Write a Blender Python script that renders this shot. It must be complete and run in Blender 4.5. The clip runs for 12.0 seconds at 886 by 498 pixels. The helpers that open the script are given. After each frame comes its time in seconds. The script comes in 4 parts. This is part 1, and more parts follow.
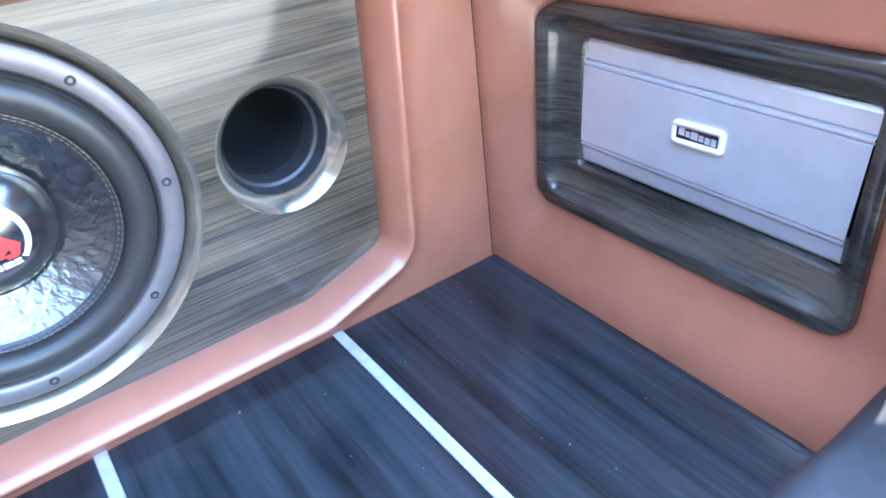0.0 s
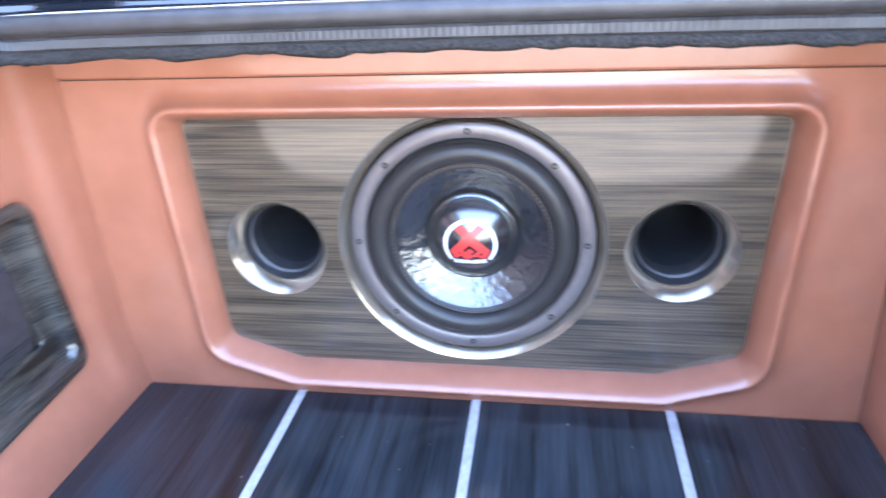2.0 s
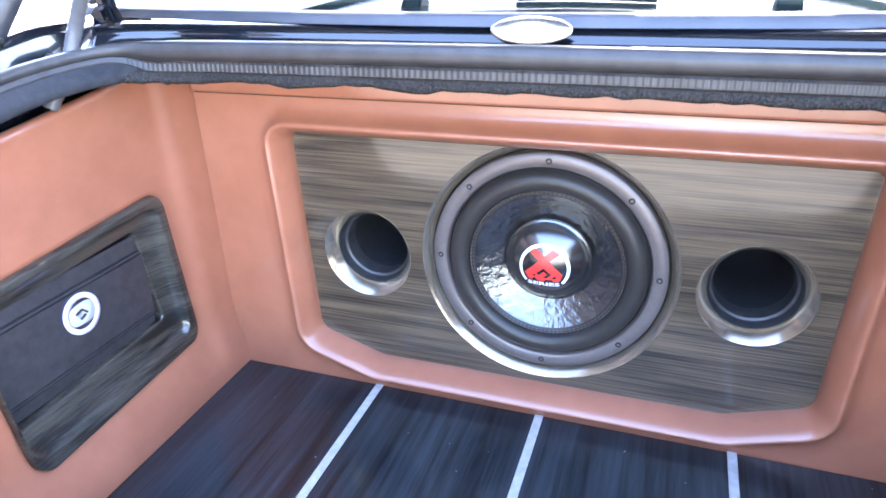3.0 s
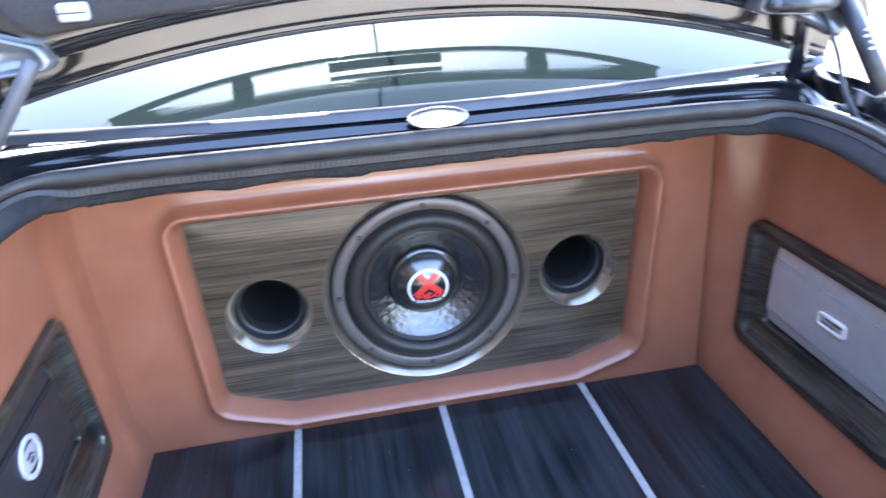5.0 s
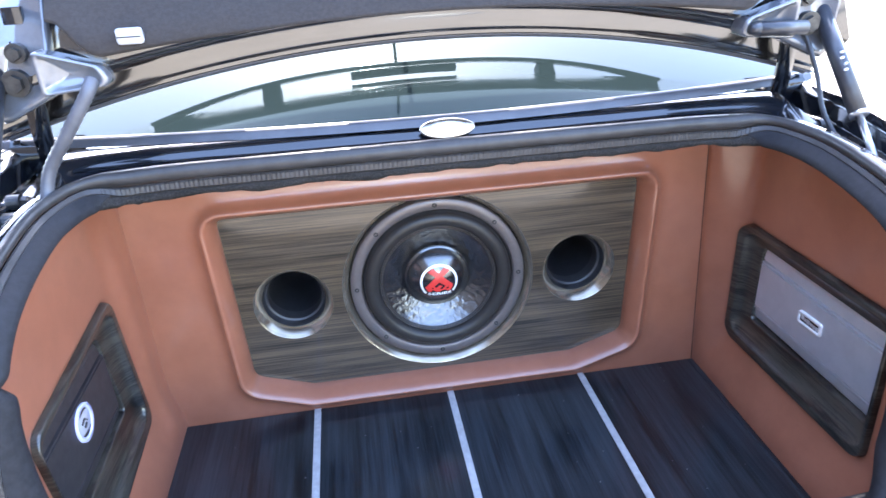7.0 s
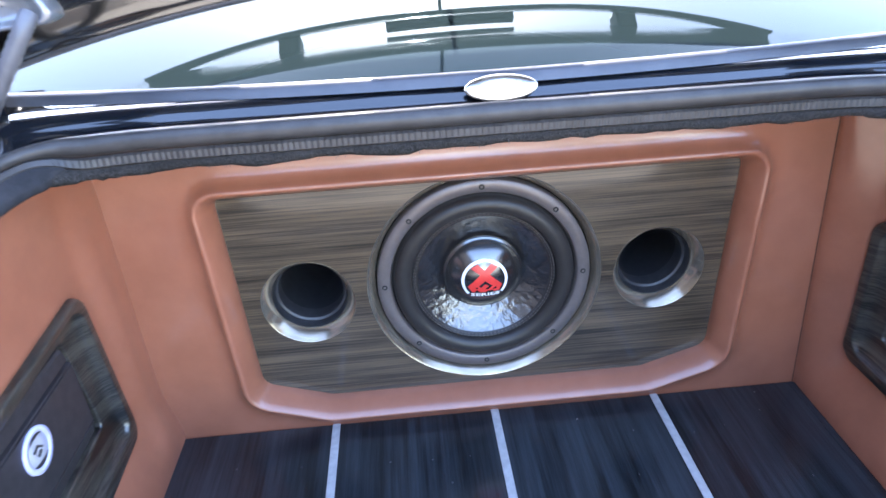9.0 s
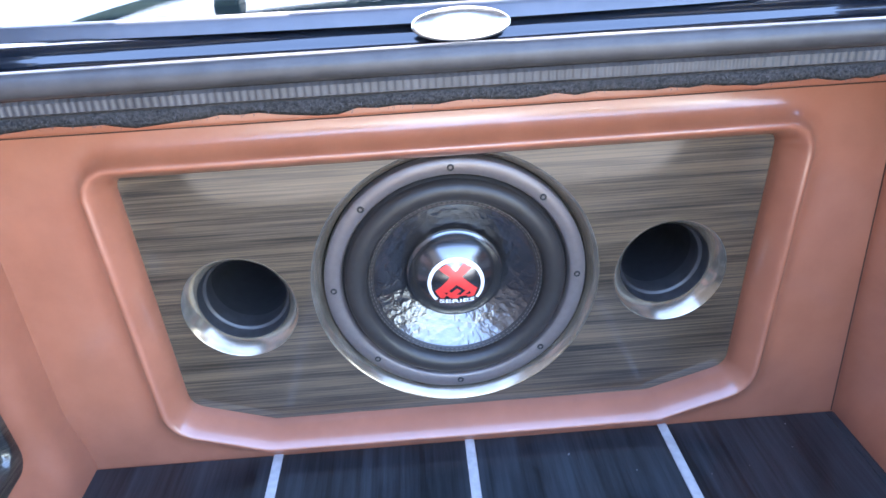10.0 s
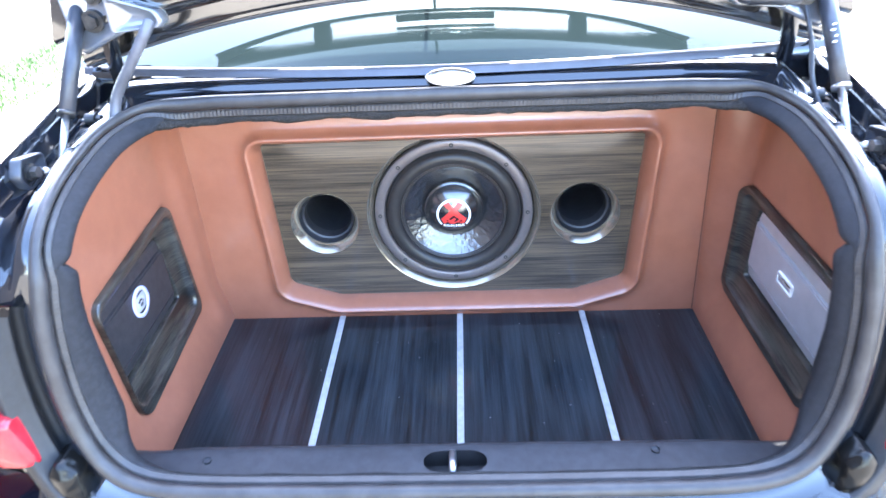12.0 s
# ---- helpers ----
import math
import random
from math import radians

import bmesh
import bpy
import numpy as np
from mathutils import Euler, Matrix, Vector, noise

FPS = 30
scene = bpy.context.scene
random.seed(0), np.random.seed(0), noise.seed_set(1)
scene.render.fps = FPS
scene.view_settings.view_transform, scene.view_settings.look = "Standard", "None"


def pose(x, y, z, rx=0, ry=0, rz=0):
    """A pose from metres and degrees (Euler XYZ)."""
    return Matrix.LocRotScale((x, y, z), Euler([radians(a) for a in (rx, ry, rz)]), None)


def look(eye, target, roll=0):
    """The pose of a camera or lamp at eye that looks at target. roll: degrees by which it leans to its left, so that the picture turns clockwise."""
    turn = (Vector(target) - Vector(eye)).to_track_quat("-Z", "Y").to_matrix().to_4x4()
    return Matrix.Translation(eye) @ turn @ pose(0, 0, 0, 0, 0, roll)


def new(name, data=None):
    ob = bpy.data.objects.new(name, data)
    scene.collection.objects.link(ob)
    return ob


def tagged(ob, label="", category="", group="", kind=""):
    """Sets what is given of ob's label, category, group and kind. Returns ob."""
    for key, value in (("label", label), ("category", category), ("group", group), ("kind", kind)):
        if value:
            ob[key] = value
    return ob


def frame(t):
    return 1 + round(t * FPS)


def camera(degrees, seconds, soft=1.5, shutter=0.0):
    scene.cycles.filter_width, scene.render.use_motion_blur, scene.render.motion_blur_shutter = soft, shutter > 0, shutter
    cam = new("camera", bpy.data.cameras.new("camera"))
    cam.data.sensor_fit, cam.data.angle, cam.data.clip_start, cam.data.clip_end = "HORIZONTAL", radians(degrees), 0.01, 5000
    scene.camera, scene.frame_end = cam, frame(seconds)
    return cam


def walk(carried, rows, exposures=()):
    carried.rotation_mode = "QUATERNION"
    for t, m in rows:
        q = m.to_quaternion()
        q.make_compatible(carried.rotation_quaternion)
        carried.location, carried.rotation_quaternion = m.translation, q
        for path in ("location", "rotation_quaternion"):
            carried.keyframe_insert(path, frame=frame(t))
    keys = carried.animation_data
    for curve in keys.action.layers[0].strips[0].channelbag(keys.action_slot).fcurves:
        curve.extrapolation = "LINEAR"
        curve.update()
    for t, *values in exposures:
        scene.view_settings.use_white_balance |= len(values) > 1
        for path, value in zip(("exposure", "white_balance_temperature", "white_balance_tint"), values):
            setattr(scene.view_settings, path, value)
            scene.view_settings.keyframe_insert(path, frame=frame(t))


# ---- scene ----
cam = camera(67.4, 12.0, shutter=0.5)
PATH = [
    (0, (0.041, -0.587, 0.482), (0.986, 0.793, -0.616), -5.1),
    (0.5, (-0.006, -0.591, 0.506), (0.946, 0.78, -0.595), -4.7),
    (1, (-0.037, -0.682, 0.525), (0.704, 0.848, -0.528), -4.3),
    (1.5, (0.008, -0.778, 0.556), (0.285, 1.004, -0.308), -4.1),
    (2, (0.095, -0.778, 0.582), (-0.208, 1.009, -0.263), -2.8),
    (2.5, (0.147, -0.776, 0.599), (-0.497, 0.916, -0.252), -2.0),
    (4.5, (-0.016, -0.963, 0.744), (-0.075, 0.849, -0.102), -2.2),
    (5, (-0.133, -0.973, 0.758), (0.165, 0.809, -0.1), -3.2),
    (5.5, (-0.136, -0.994, 0.782), (0.318, 0.748, -0.089), -4.0),
    (6, (-0.107, -1.025, 0.793), (0.356, 0.715, -0.078), -3.4),
    (6.5, (-0.102, -1.045, 0.798), (0.236, 0.722, -0.076), -3.2),
    (7, (-0.126, -1.058, 0.801), (0.106, 0.728, -0.069), -3.1),
    (9, (-0.098, -0.85, 0.73), (-0.016, 0.915, -0.207), -3.6),
    (9.5, (-0.068, -0.749, 0.669), (0.004, 1.016, -0.269), -3.4),
    (10, (-0.035, -0.7, 0.634), (0.02, 1.073, -0.29), -3.3),
    (10.5, (-0.004, -0.74, 0.671), (0.034, 1.028, -0.265), -3.1),
    (11, (0.005, -0.858, 0.747), (0.01, 0.847, -0.297), -3.2),
    (11.5, (-0.004, -1.033, 0.805), (-0.033, 0.678, -0.23), -2.9),
    (12, (0.026, -1.184, 0.854), (-0.048, 0.528, -0.177), -2.8),
]
walk(cam, [(t, look(eye, target, roll)) for t, eye, target, roll in PATH],
     exposures=[(0, 5.93, 5750, 6), (1.0, 5.74, 5950, 12), (2.0, 5.48, 6200, 17), (2.5, 5.46, 6250, 17), (4.5, 4.54, 6200, 14), (7.0, 4.56, 6350, 15), (9.0, 4.56, 6250, 15), (10.0, 5.01, 6050, 15), (11.0, 4.94, 6050, 14), (12.0, 5.14, 6150, 12)])

# ---- world and light ----
SUN_UP, SUN_ROUND = 48, 1  # sun ahead of the car, so that the open lid shades the trunk
world = bpy.data.worlds.new("sky")
scene.world = world
world.use_nodes = True
wn = world.node_tree.nodes
sky = wn.new("ShaderNodeTexSky")
sky.sky_type, sky.sun_disc = "NISHITA", False
sky.sun_elevation, sky.sun_rotation = radians(SUN_UP), radians(SUN_ROUND)
sky.air_density, sky.dust_density = 1.0, 1.4
world.node_tree.links.new(sky.outputs[0], wn["Background"].inputs[0])
wn["Background"].inputs[1].default_value = 0.125

sun = new("sun", bpy.data.lights.new("sun", "SUN"))
sun.data.energy, sun.data.angle, sun.data.color = 2.2, radians(0.6), (1.0, 0.95, 0.88)
sun.matrix_world = look((2 * math.sin(radians(SUN_ROUND)), 2 * math.cos(radians(SUN_ROUND)), 2 * math.tan(radians(SUN_UP))), (0, 0, 0))


# ---- materials ----
def surface(name, dark, light, rough=0.5, metal=0.0, scale=60.0, stretch=(1, 1, 1), bump=0.1, fine=400.0, fine_bump=0.0,
            coat=0.0, coat_rough=0.1, rough_var=0.1, blotch=0.25, dist=0.001, detail=6, crisp=0.62, ior=1.5, coat_bump=True, width=0.28, big=(1, 1, 1)):
    """Two-scale procedural surface: coarse noise between two colours, fine relief, uneven gloss."""
    m = bpy.data.materials.new(name)
    m.use_nodes = True
    nt = m.node_tree
    b = nt.nodes["Principled BSDF"]
    tc = nt.nodes.new("ShaderNodeTexCoord")
    mp = nt.nodes.new("ShaderNodeMapping")
    mp.inputs["Scale"].default_value = stretch
    nt.links.new(tc.outputs["Object"], mp.inputs[0])
    n1 = nt.nodes.new("ShaderNodeTexNoise")
    n1.inputs["Scale"].default_value, n1.inputs["Detail"].default_value, n1.inputs["Roughness"].default_value = scale, detail, crisp
    nt.links.new(mp.outputs[0], n1.inputs["Vector"])
    n2 = nt.nodes.new("ShaderNodeTexNoise")
    n2.inputs["Scale"].default_value, n2.inputs["Detail"].default_value = 7.0, 3
    mp2 = nt.nodes.new("ShaderNodeMapping")
    mp2.inputs["Scale"].default_value = big
    nt.links.new(tc.outputs["Object"], mp2.inputs[0])
    nt.links.new(mp2.outputs[0], n2.inputs["Vector"])
    add = nt.nodes.new("ShaderNodeMath")
    add.operation = "MULTIPLY_ADD"
    add.inputs[1].default_value = blotch
    nt.links.new(n2.outputs[0], add.inputs[0])
    nt.links.new(n1.outputs[0], add.inputs[2])
    ramp = nt.nodes.new("ShaderNodeValToRGB")
    ramp.color_ramp.elements[0].position, ramp.color_ramp.elements[1].position = 0.5 - width / 2 + blotch / 2, 0.5 + width / 2 + blotch / 2
    ramp.color_ramp.elements[0].color, ramp.color_ramp.elements[1].color = (*dark, 1), (*light, 1)
    nt.links.new(add.outputs[0], ramp.inputs[0])
    nt.links.new(ramp.outputs[0], b.inputs["Base Color"])
    mr = nt.nodes.new("ShaderNodeMapRange")
    mr.inputs["To Min"].default_value, mr.inputs["To Max"].default_value = max(0.02, rough - rough_var), rough + rough_var
    nt.links.new(n2.outputs[0], mr.inputs["Value"])
    nt.links.new(mr.outputs[0], b.inputs["Roughness"])
    b.inputs["Metallic"].default_value, b.inputs["IOR"].default_value = metal, ior
    b.inputs["Coat Weight"].default_value, b.inputs["Coat Roughness"].default_value = coat, coat_rough
    last = None
    if bump:
        bp = nt.nodes.new("ShaderNodeBump")
        bp.inputs["Strength"].default_value, bp.inputs["Distance"].default_value = bump, dist
        nt.links.new(n1.outputs[0], bp.inputs["Height"])
        last = bp
    if fine_bump:
        n3 = nt.nodes.new("ShaderNodeTexVoronoi")
        n3.inputs["Scale"].default_value = fine
        nt.links.new(tc.outputs["Object"], n3.inputs["Vector"])
        bp2 = nt.nodes.new("ShaderNodeBump")
        bp2.inputs["Strength"].default_value, bp2.inputs["Distance"].default_value = fine_bump, 0.0004
        nt.links.new(n3.outputs[0], bp2.inputs["Height"])
        if last:
            nt.links.new(last.outputs[0], bp2.inputs["Normal"])
        last = bp2
    if last:
        nt.links.new(last.outputs[0], b.inputs["Normal"])
        if coat and coat_bump:
            nt.links.new(last.outputs[0], b.inputs["Coat Normal"])
    return m


leather = surface("leather", (0.270, 0.098, 0.054), (0.312, 0.115, 0.064), rough=0.36, scale=18, bump=0.03, fine=700, fine_bump=0.10, rough_var=0.05, blotch=0.25, coat=0.8, coat_rough=0.13)
oak = surface("dark_laminate", (0.007, 0.0048, 0.0028), (0.098, 0.068, 0.041), rough=0.5, scale=11, stretch=(0.34, 9, 40), bump=0.25, coat=0.85, coat_rough=0.09, blotch=0.45, detail=12, crisp=0.78, coat_bump=False, width=0.24, big=(0.5, 1, 9), ior=1.4)
oak_side = surface("dark_laminate_side", (0.003, 0.003, 0.0028), (0.048, 0.043, 0.034), rough=0.42, scale=10, stretch=(4, 1.5, 34), bump=0.25, coat=1.0, coat_rough=0.13, blotch=0.7, detail=11, crisp=0.76, width=0.22, big=(1, 0.9, 6), ior=1.4, coat_bump=False)
plank_wood = surface("black_plank", (0.0020, 0.0029, 0.0040), (0.0205, 0.0265, 0.0330), rough=0.42, scale=10, stretch=(9, 0.26, 6), bump=0.3, coat=0.6, coat_rough=0.13, blotch=0.5, detail=11, crisp=0.77, ior=1.33, big=(4, 0.4, 1), coat_bump=False)
strip_metal = surface("pale_strip", (0.34, 0.34, 0.345), (0.44, 0.44, 0.445), rough=0.4, metal=0.2, scale=80, bump=0.06)
bronze = surface("lacquered_edge", (0.20, 0.17, 0.13), (0.34, 0.29, 0.23), rough=0.2, metal=0.75, scale=30, stretch=(1, 6, 1), bump=0.05)
basket = surface("basket_metal", (0.128, 0.108, 0.104), (0.142, 0.121, 0.117), rough=0.36, metal=0.4, scale=120, bump=0.05, blotch=0.1, ior=1.4)
rubber = surface("surround_rubber", (0.021, 0.0185, 0.0175), (0.026, 0.0235, 0.0225), rough=0.36, scale=90, bump=0.04, blotch=0.15, ior=1.38)
cone_mat = surface("cone", (0.006, 0.006, 0.007), (0.018, 0.018, 0.020), rough=0.24, scale=95, stretch=(1, 0.6, 1), bump=0.8, dist=0.003, coat=1.0, coat_rough=0.10, ior=1.8, detail=4, crisp=0.5)
gloss_black = surface("gloss_black", (0.006, 0.006, 0.006), (0.009, 0.009, 0.009), rough=0.12, scale=20, bump=0.0, rough_var=0.03, coat=1.0, coat_rough=0.12)
cap_mat = surface("satin_cap", (0.008, 0.008, 0.009), (0.012, 0.012, 0.013), rough=0.22, scale=20, bump=0.0, rough_var=0.03, coat=1.0, coat_rough=0.19, ior=2.0)
screw_mat = surface("screw", (0.012, 0.012, 0.012), (0.03, 0.03, 0.03), rough=0.4, metal=0.6, scale=200, bump=0.05)
tube_black = surface("port_plastic", (0.008, 0.008, 0.009), (0.014, 0.014, 0.016), rough=0.6, scale=80, bump=0.05)
tube_rim = surface("port_rim", (0.018, 0.018, 0.02), (0.03, 0.03, 0.033), rough=0.45, scale=80, bump=0.05)
white_paint = surface("white_print", (0.74, 0.74, 0.74), (0.82, 0.82, 0.82), rough=0.4, scale=60, bump=0.0)
red_paint = surface("red_print", (0.55, 0.03, 0.025), (0.62, 0.045, 0.035), rough=0.35, scale=60, bump=0.0)
alu = surface("brushed_aluminium", (0.54, 0.545, 0.57), (0.59, 0.595, 0.62), rough=0.38, metal=0.55, scale=30, bump=0.0, blotch=0.05)
alu_dark = surface("grey_anodised", (0.048, 0.044, 0.047), (0.066, 0.061, 0.065), rough=0.45, metal=0.5, scale=60, bump=0.05, fine=900, fine_bump=0.1)
blue_white = surface("pale_emblem", (0.50, 0.51, 0.84), (0.64, 0.65, 0.92), rough=0.3, scale=60, bump=0.0)
car_paint = surface("black_car_paint", (0.004, 0.005, 0.008), (0.006, 0.008, 0.012), rough=0.16, scale=9, bump=0.22, dist=0.004, coat=1.0, coat_rough=0.04, rough_var=0.05, blotch=0.1, ior=1.42, detail=2, crisp=0.45)
seal_rubber = surface("seal_rubber", (0.030, 0.028, 0.028), (0.046, 0.043, 0.043), rough=0.36, scale=30, bump=0.02, blotch=0.1, rough_var=0.06, ior=1.38)
carpet = surface("black_carpet", (0.010, 0.010, 0.010), (0.042, 0.039, 0.038), rough=0.95, scale=420, bump=0.8, dist=0.002, fine=900, fine_bump=0.6, ior=1.2)
trim_plastic = surface("sill_plastic", (0.024, 0.024, 0.027), (0.034, 0.034, 0.038), rough=0.5, scale=60, bump=0.05, fine=1500, fine_bump=0.10, ior=1.4)
liner_mat = surface("lid_felt", (0.028, 0.0235, 0.022), (0.039, 0.033, 0.031), rough=0.95, scale=200, bump=0.4, fine=900, fine_bump=0.4, blotch=0.35)
steel = surface("dull_steel", (0.30, 0.30, 0.32), (0.45, 0.45, 0.47), rough=0.32, metal=0.9, scale=60, bump=0.05)
dark_metal = surface("dark_metal", (0.03, 0.03, 0.032), (0.07, 0.068, 0.066), rough=0.35, metal=0.6, scale=90, bump=0.1)
strut_black = surface("strut_enamel", (0.022, 0.023, 0.028), (0.036, 0.038, 0.046), rough=0.34, scale=40, bump=0.02)
# moulding base raised to bluish grey: reflected sky put into the colour
moulding_mat = surface("satin_moulding_sky_tint", (0.050, 0.054, 0.068), (0.066, 0.070, 0.086), rough=0.34, scale=20, bump=0.0, rough_var=0.04)
chrome = surface("chrome", (0.52, 0.48, 0.42), (0.72, 0.69, 0.63), rough=0.26, metal=1.0, scale=140, bump=0.05, rough_var=0.06)
pale_plastic = surface("pale_plastic", (0.40, 0.40, 0.43), (0.48, 0.48, 0.50), rough=0.4, scale=50, bump=0.03)
red_lens = surface("red_lens", (0.30, 0.012, 0.02), (0.42, 0.02, 0.03), rough=0.16, scale=30, bump=0.02)
concrete = surface("concrete", (0.15, 0.137, 0.112), (0.22, 0.20, 0.165), rough=0.85, scale=3, bump=0.2, fine=120, fine_bump=0.3)
blocker_mat = surface("brown_blocker", (0.09, 0.07, 0.055), (0.13, 0.10, 0.08), rough=0.9, scale=6, bump=0.2, fine=90, fine_bump=0.3)
leaf_mat = surface("yellowing_leaves", (0.09, 0.085, 0.018), (0.34, 0.22, 0.045), rough=0.6, scale=1.2, bump=0.0, blotch=0.8)
bark_mat = surface("bark", (0.05, 0.036, 0.025), (0.14, 0.105, 0.075), rough=0.9, scale=9, stretch=(3, 3, 0.5), bump=0.8, dist=0.02)
flap_mat = surface("flap_felt", (0.010, 0.010, 0.012), (0.017, 0.017, 0.020), rough=0.75, scale=120, bump=0.3, fine=1400, fine_bump=0.2, ior=1.35)
fibre_mat = surface("felt_fibre", (0.03, 0.028, 0.028), (0.085, 0.08, 0.08), rough=0.9, scale=900, bump=0.0)
lint_mat = surface("lint", (0.07, 0.07, 0.075), (0.15, 0.15, 0.155), rough=0.9, scale=500, bump=0.0)
seam_mat = surface("seam_shadow_thread", (0.020, 0.010, 0.008), (0.040, 0.018, 0.013), rough=0.8, scale=300, bump=0.3)
hose_mat = surface("grey_hose", (0.075, 0.075, 0.085), (0.10, 0.10, 0.112), rough=0.42, scale=60, bump=0.05)
grass_mat = surface("grass", (0.03, 0.06, 0.012), (0.08, 0.13, 0.03), rough=0.8, scale=12, bump=0.3)


crumpled = surface("crumpled_black", (0.004, 0.004, 0.004), (0.006, 0.006, 0.006), rough=0.22, scale=38, bump=0.8, dist=0.006, ior=1.33, detail=1)
# black hinge plates: the sky they mirror is put into this grey-blue base
plate_mat = surface("hinge_plate_sky_tint", (0.085, 0.09, 0.105), (0.12, 0.13, 0.15), rough=0.14, scale=25, bump=0.06, coat=1.0, coat_rough=0.04, ior=1.9)
lid_paint = surface("lid_inner_paint", (0.006, 0.006, 0.007), (0.010, 0.010, 0.011), rough=0.14, scale=9, bump=0.05, dist=0.003, coat=1.0, coat_rough=0.03, rough_var=0.05, ior=2.0, detail=2)


def glass_material():
    m = bpy.data.materials.new("tinted_glass")
    m.use_nodes = True
    b = m.node_tree.nodes["Principled BSDF"]
    b.inputs["Base Color"].default_value = (0.01, 0.016, 0.017, 1)
    b.inputs["Roughness"].default_value = 0.015
    b.inputs["IOR"].default_value = 1.32
    b.inputs["Specular Tint"].default_value = (0.42, 0.84, 1.0, 1)
    return m


glass_mat = glass_material()


# ---- builders ----
def thing(name, at, label, category="", group="", kind=""):
    e = new(name)
    e.location = at
    return tagged(e, label, category, group, kind)


def part(name, bm, material, parent, label="", smooth=False):
    me = bpy.data.meshes.new(name)
    bmesh.ops.recalc_face_normals(bm, faces=bm.faces)
    for f in bm.faces:
        f.smooth = smooth
    bm.to_mesh(me)
    bm.free()
    me.materials.append(material)
    ob = new(name, me)
    if parent:
        ob.parent = parent
        if parent.type == "EMPTY":
            ob.matrix_parent_inverse = Matrix.Translation(parent.location).inverted()
    if label:
        tagged(ob, label)
    return ob


def grid_mesh(rows, closed_u=False, closed_v=False):
    """A sheet through rows of points."""
    bm = bmesh.new()
    vs = [[bm.verts.new(p) for p in r] for r in rows]
    nr, nc = len(vs), len(vs[0])
    for i in range(nr if closed_v else nr - 1):
        for j in range(nc if closed_u else nc - 1):
            a, b = vs[i], vs[(i + 1) % nr]
            bm.faces.new((a[j], a[(j + 1) % nc], b[(j + 1) % nc], b[j]))
    return bm


def lathe(profile, centre, n=96, ends=False):
    """Turn (radius, y) round the y axis through centre."""
    rows = [[(centre[0] + r * math.cos(2 * math.pi * k / n), centre[1] + y, centre[2] + r * math.sin(2 * math.pi * k / n)) for k in range(n)] for r, y in profile]
    bm = grid_mesh(rows, closed_u=True)
    if ends:
        bm.verts.ensure_lookup_table()
        bm.faces.new(bm.verts[-n:])
    return bm


def box(lo, hi, bevel=0.0, segments=2):
    bm = bmesh.new()
    bmesh.ops.create_cube(bm, size=1)
    for v in bm.verts:
        v.co = [(lo[i] + hi[i]) / 2 + v.co[i] * (hi[i] - lo[i]) for i in range(3)]
    if bevel:
        bmesh.ops.bevel(bm, geom=list(bm.edges), offset=bevel, segments=segments, affect="EDGES", profile=0.5)
    return bm


def rod(a, b, r, n=16, r2=None):
    a, b = Vector(a), Vector(b)
    d = b - a
    bm = bmesh.new()
    bmesh.ops.create_cone(bm, cap_ends=True, segments=n, radius1=r, radius2=r if r2 is None else r2, depth=d.length)
    bmesh.ops.transform(bm, matrix=Matrix.Translation((a + b) / 2) @ d.to_track_quat("Z", "Y").to_matrix().to_4x4(), verts=bm.verts)
    return bm


def merge(*bms):
    out = bms[0]
    for b in bms[1:]:
        me = bpy.data.meshes.new("tmp")
        b.to_mesh(me)
        b.free()
        out.from_mesh(me)
        bpy.data.meshes.remove(me)
    return out


def rounded(points, radii, n=6):
    """A closed outline in 2D with rounded corners."""
    out = []
    k = len(points)
    for i, p in enumerate(points):
        p, a, b = Vector(p), Vector(points[i - 1]), Vector(points[(i + 1) % k])
        u, v = (a - p).normalized(), (b - p).normalized()
        half = u.angle(v) / 2
        t = min(radii[i] / math.tan(half), (a - p).length * 0.45, (b - p).length * 0.45)
        r = t * math.tan(half)
        c = p + (u + v).normalized() * (r / math.sin(half))
        s0, s1 = p + u * t - c, p + v * t - c
        ang = s0.angle_signed(s1)
        for j in range(n + 1):
            f = -ang * j / n
            out.append(c + Vector((s0.x * math.cos(f) - s0.y * math.sin(f), s0.x * math.sin(f) + s0.y * math.cos(f))))
    return out


def resample(loop, n):
    """n points at even steps round a closed 2D loop, starting at its first point."""
    ln = [0.0]
    for i in range(len(loop)):
        ln.append(ln[-1] + (loop[(i + 1) % len(loop)] - loop[i]).length)
    out = []
    j = 0
    for k in range(n):
        s = ln[-1] * k / n
        while ln[j + 1] < s:
            j += 1
        f = (s - ln[j]) / max(1e-9, ln[j + 1] - ln[j])
        out.append(loop[j].lerp(loop[(j + 1) % len(loop)], f))
    return out


def grow(loop, d):
    """Moves a closed loop outwards by d (the loop runs clockwise or not)."""
    area = sum(loop[i - 1].x * p.y - p.x * loop[i - 1].y for i, p in enumerate(loop))
    sign = 1 if area > 0 else -1
    out = []
    for i, p in enumerate(loop):
        t = (loop[(i + 1) % len(loop)] - loop[i - 1]).normalized()
        out.append(p + Vector((t.y, -t.x)) * d * sign)
    return out


def to_rect(p, c, lo, hi):
    """Where the ray from c through p leaves a rectangle."""
    d = p - c
    k = min(((hi[i] if d[i] > 0 else lo[i]) - c[i]) / d[i] for i in (0, 1) if abs(d[i]) > 1e-9)
    return c + d * k


def smooth01(x):
    x = min(1.0, max(0.0, x))
    return x * x * (3 - 2 * x)


# ---- the trunk lining ----
SUB = Vector((0, 0, 0.225))
WALL_Y = -0.034

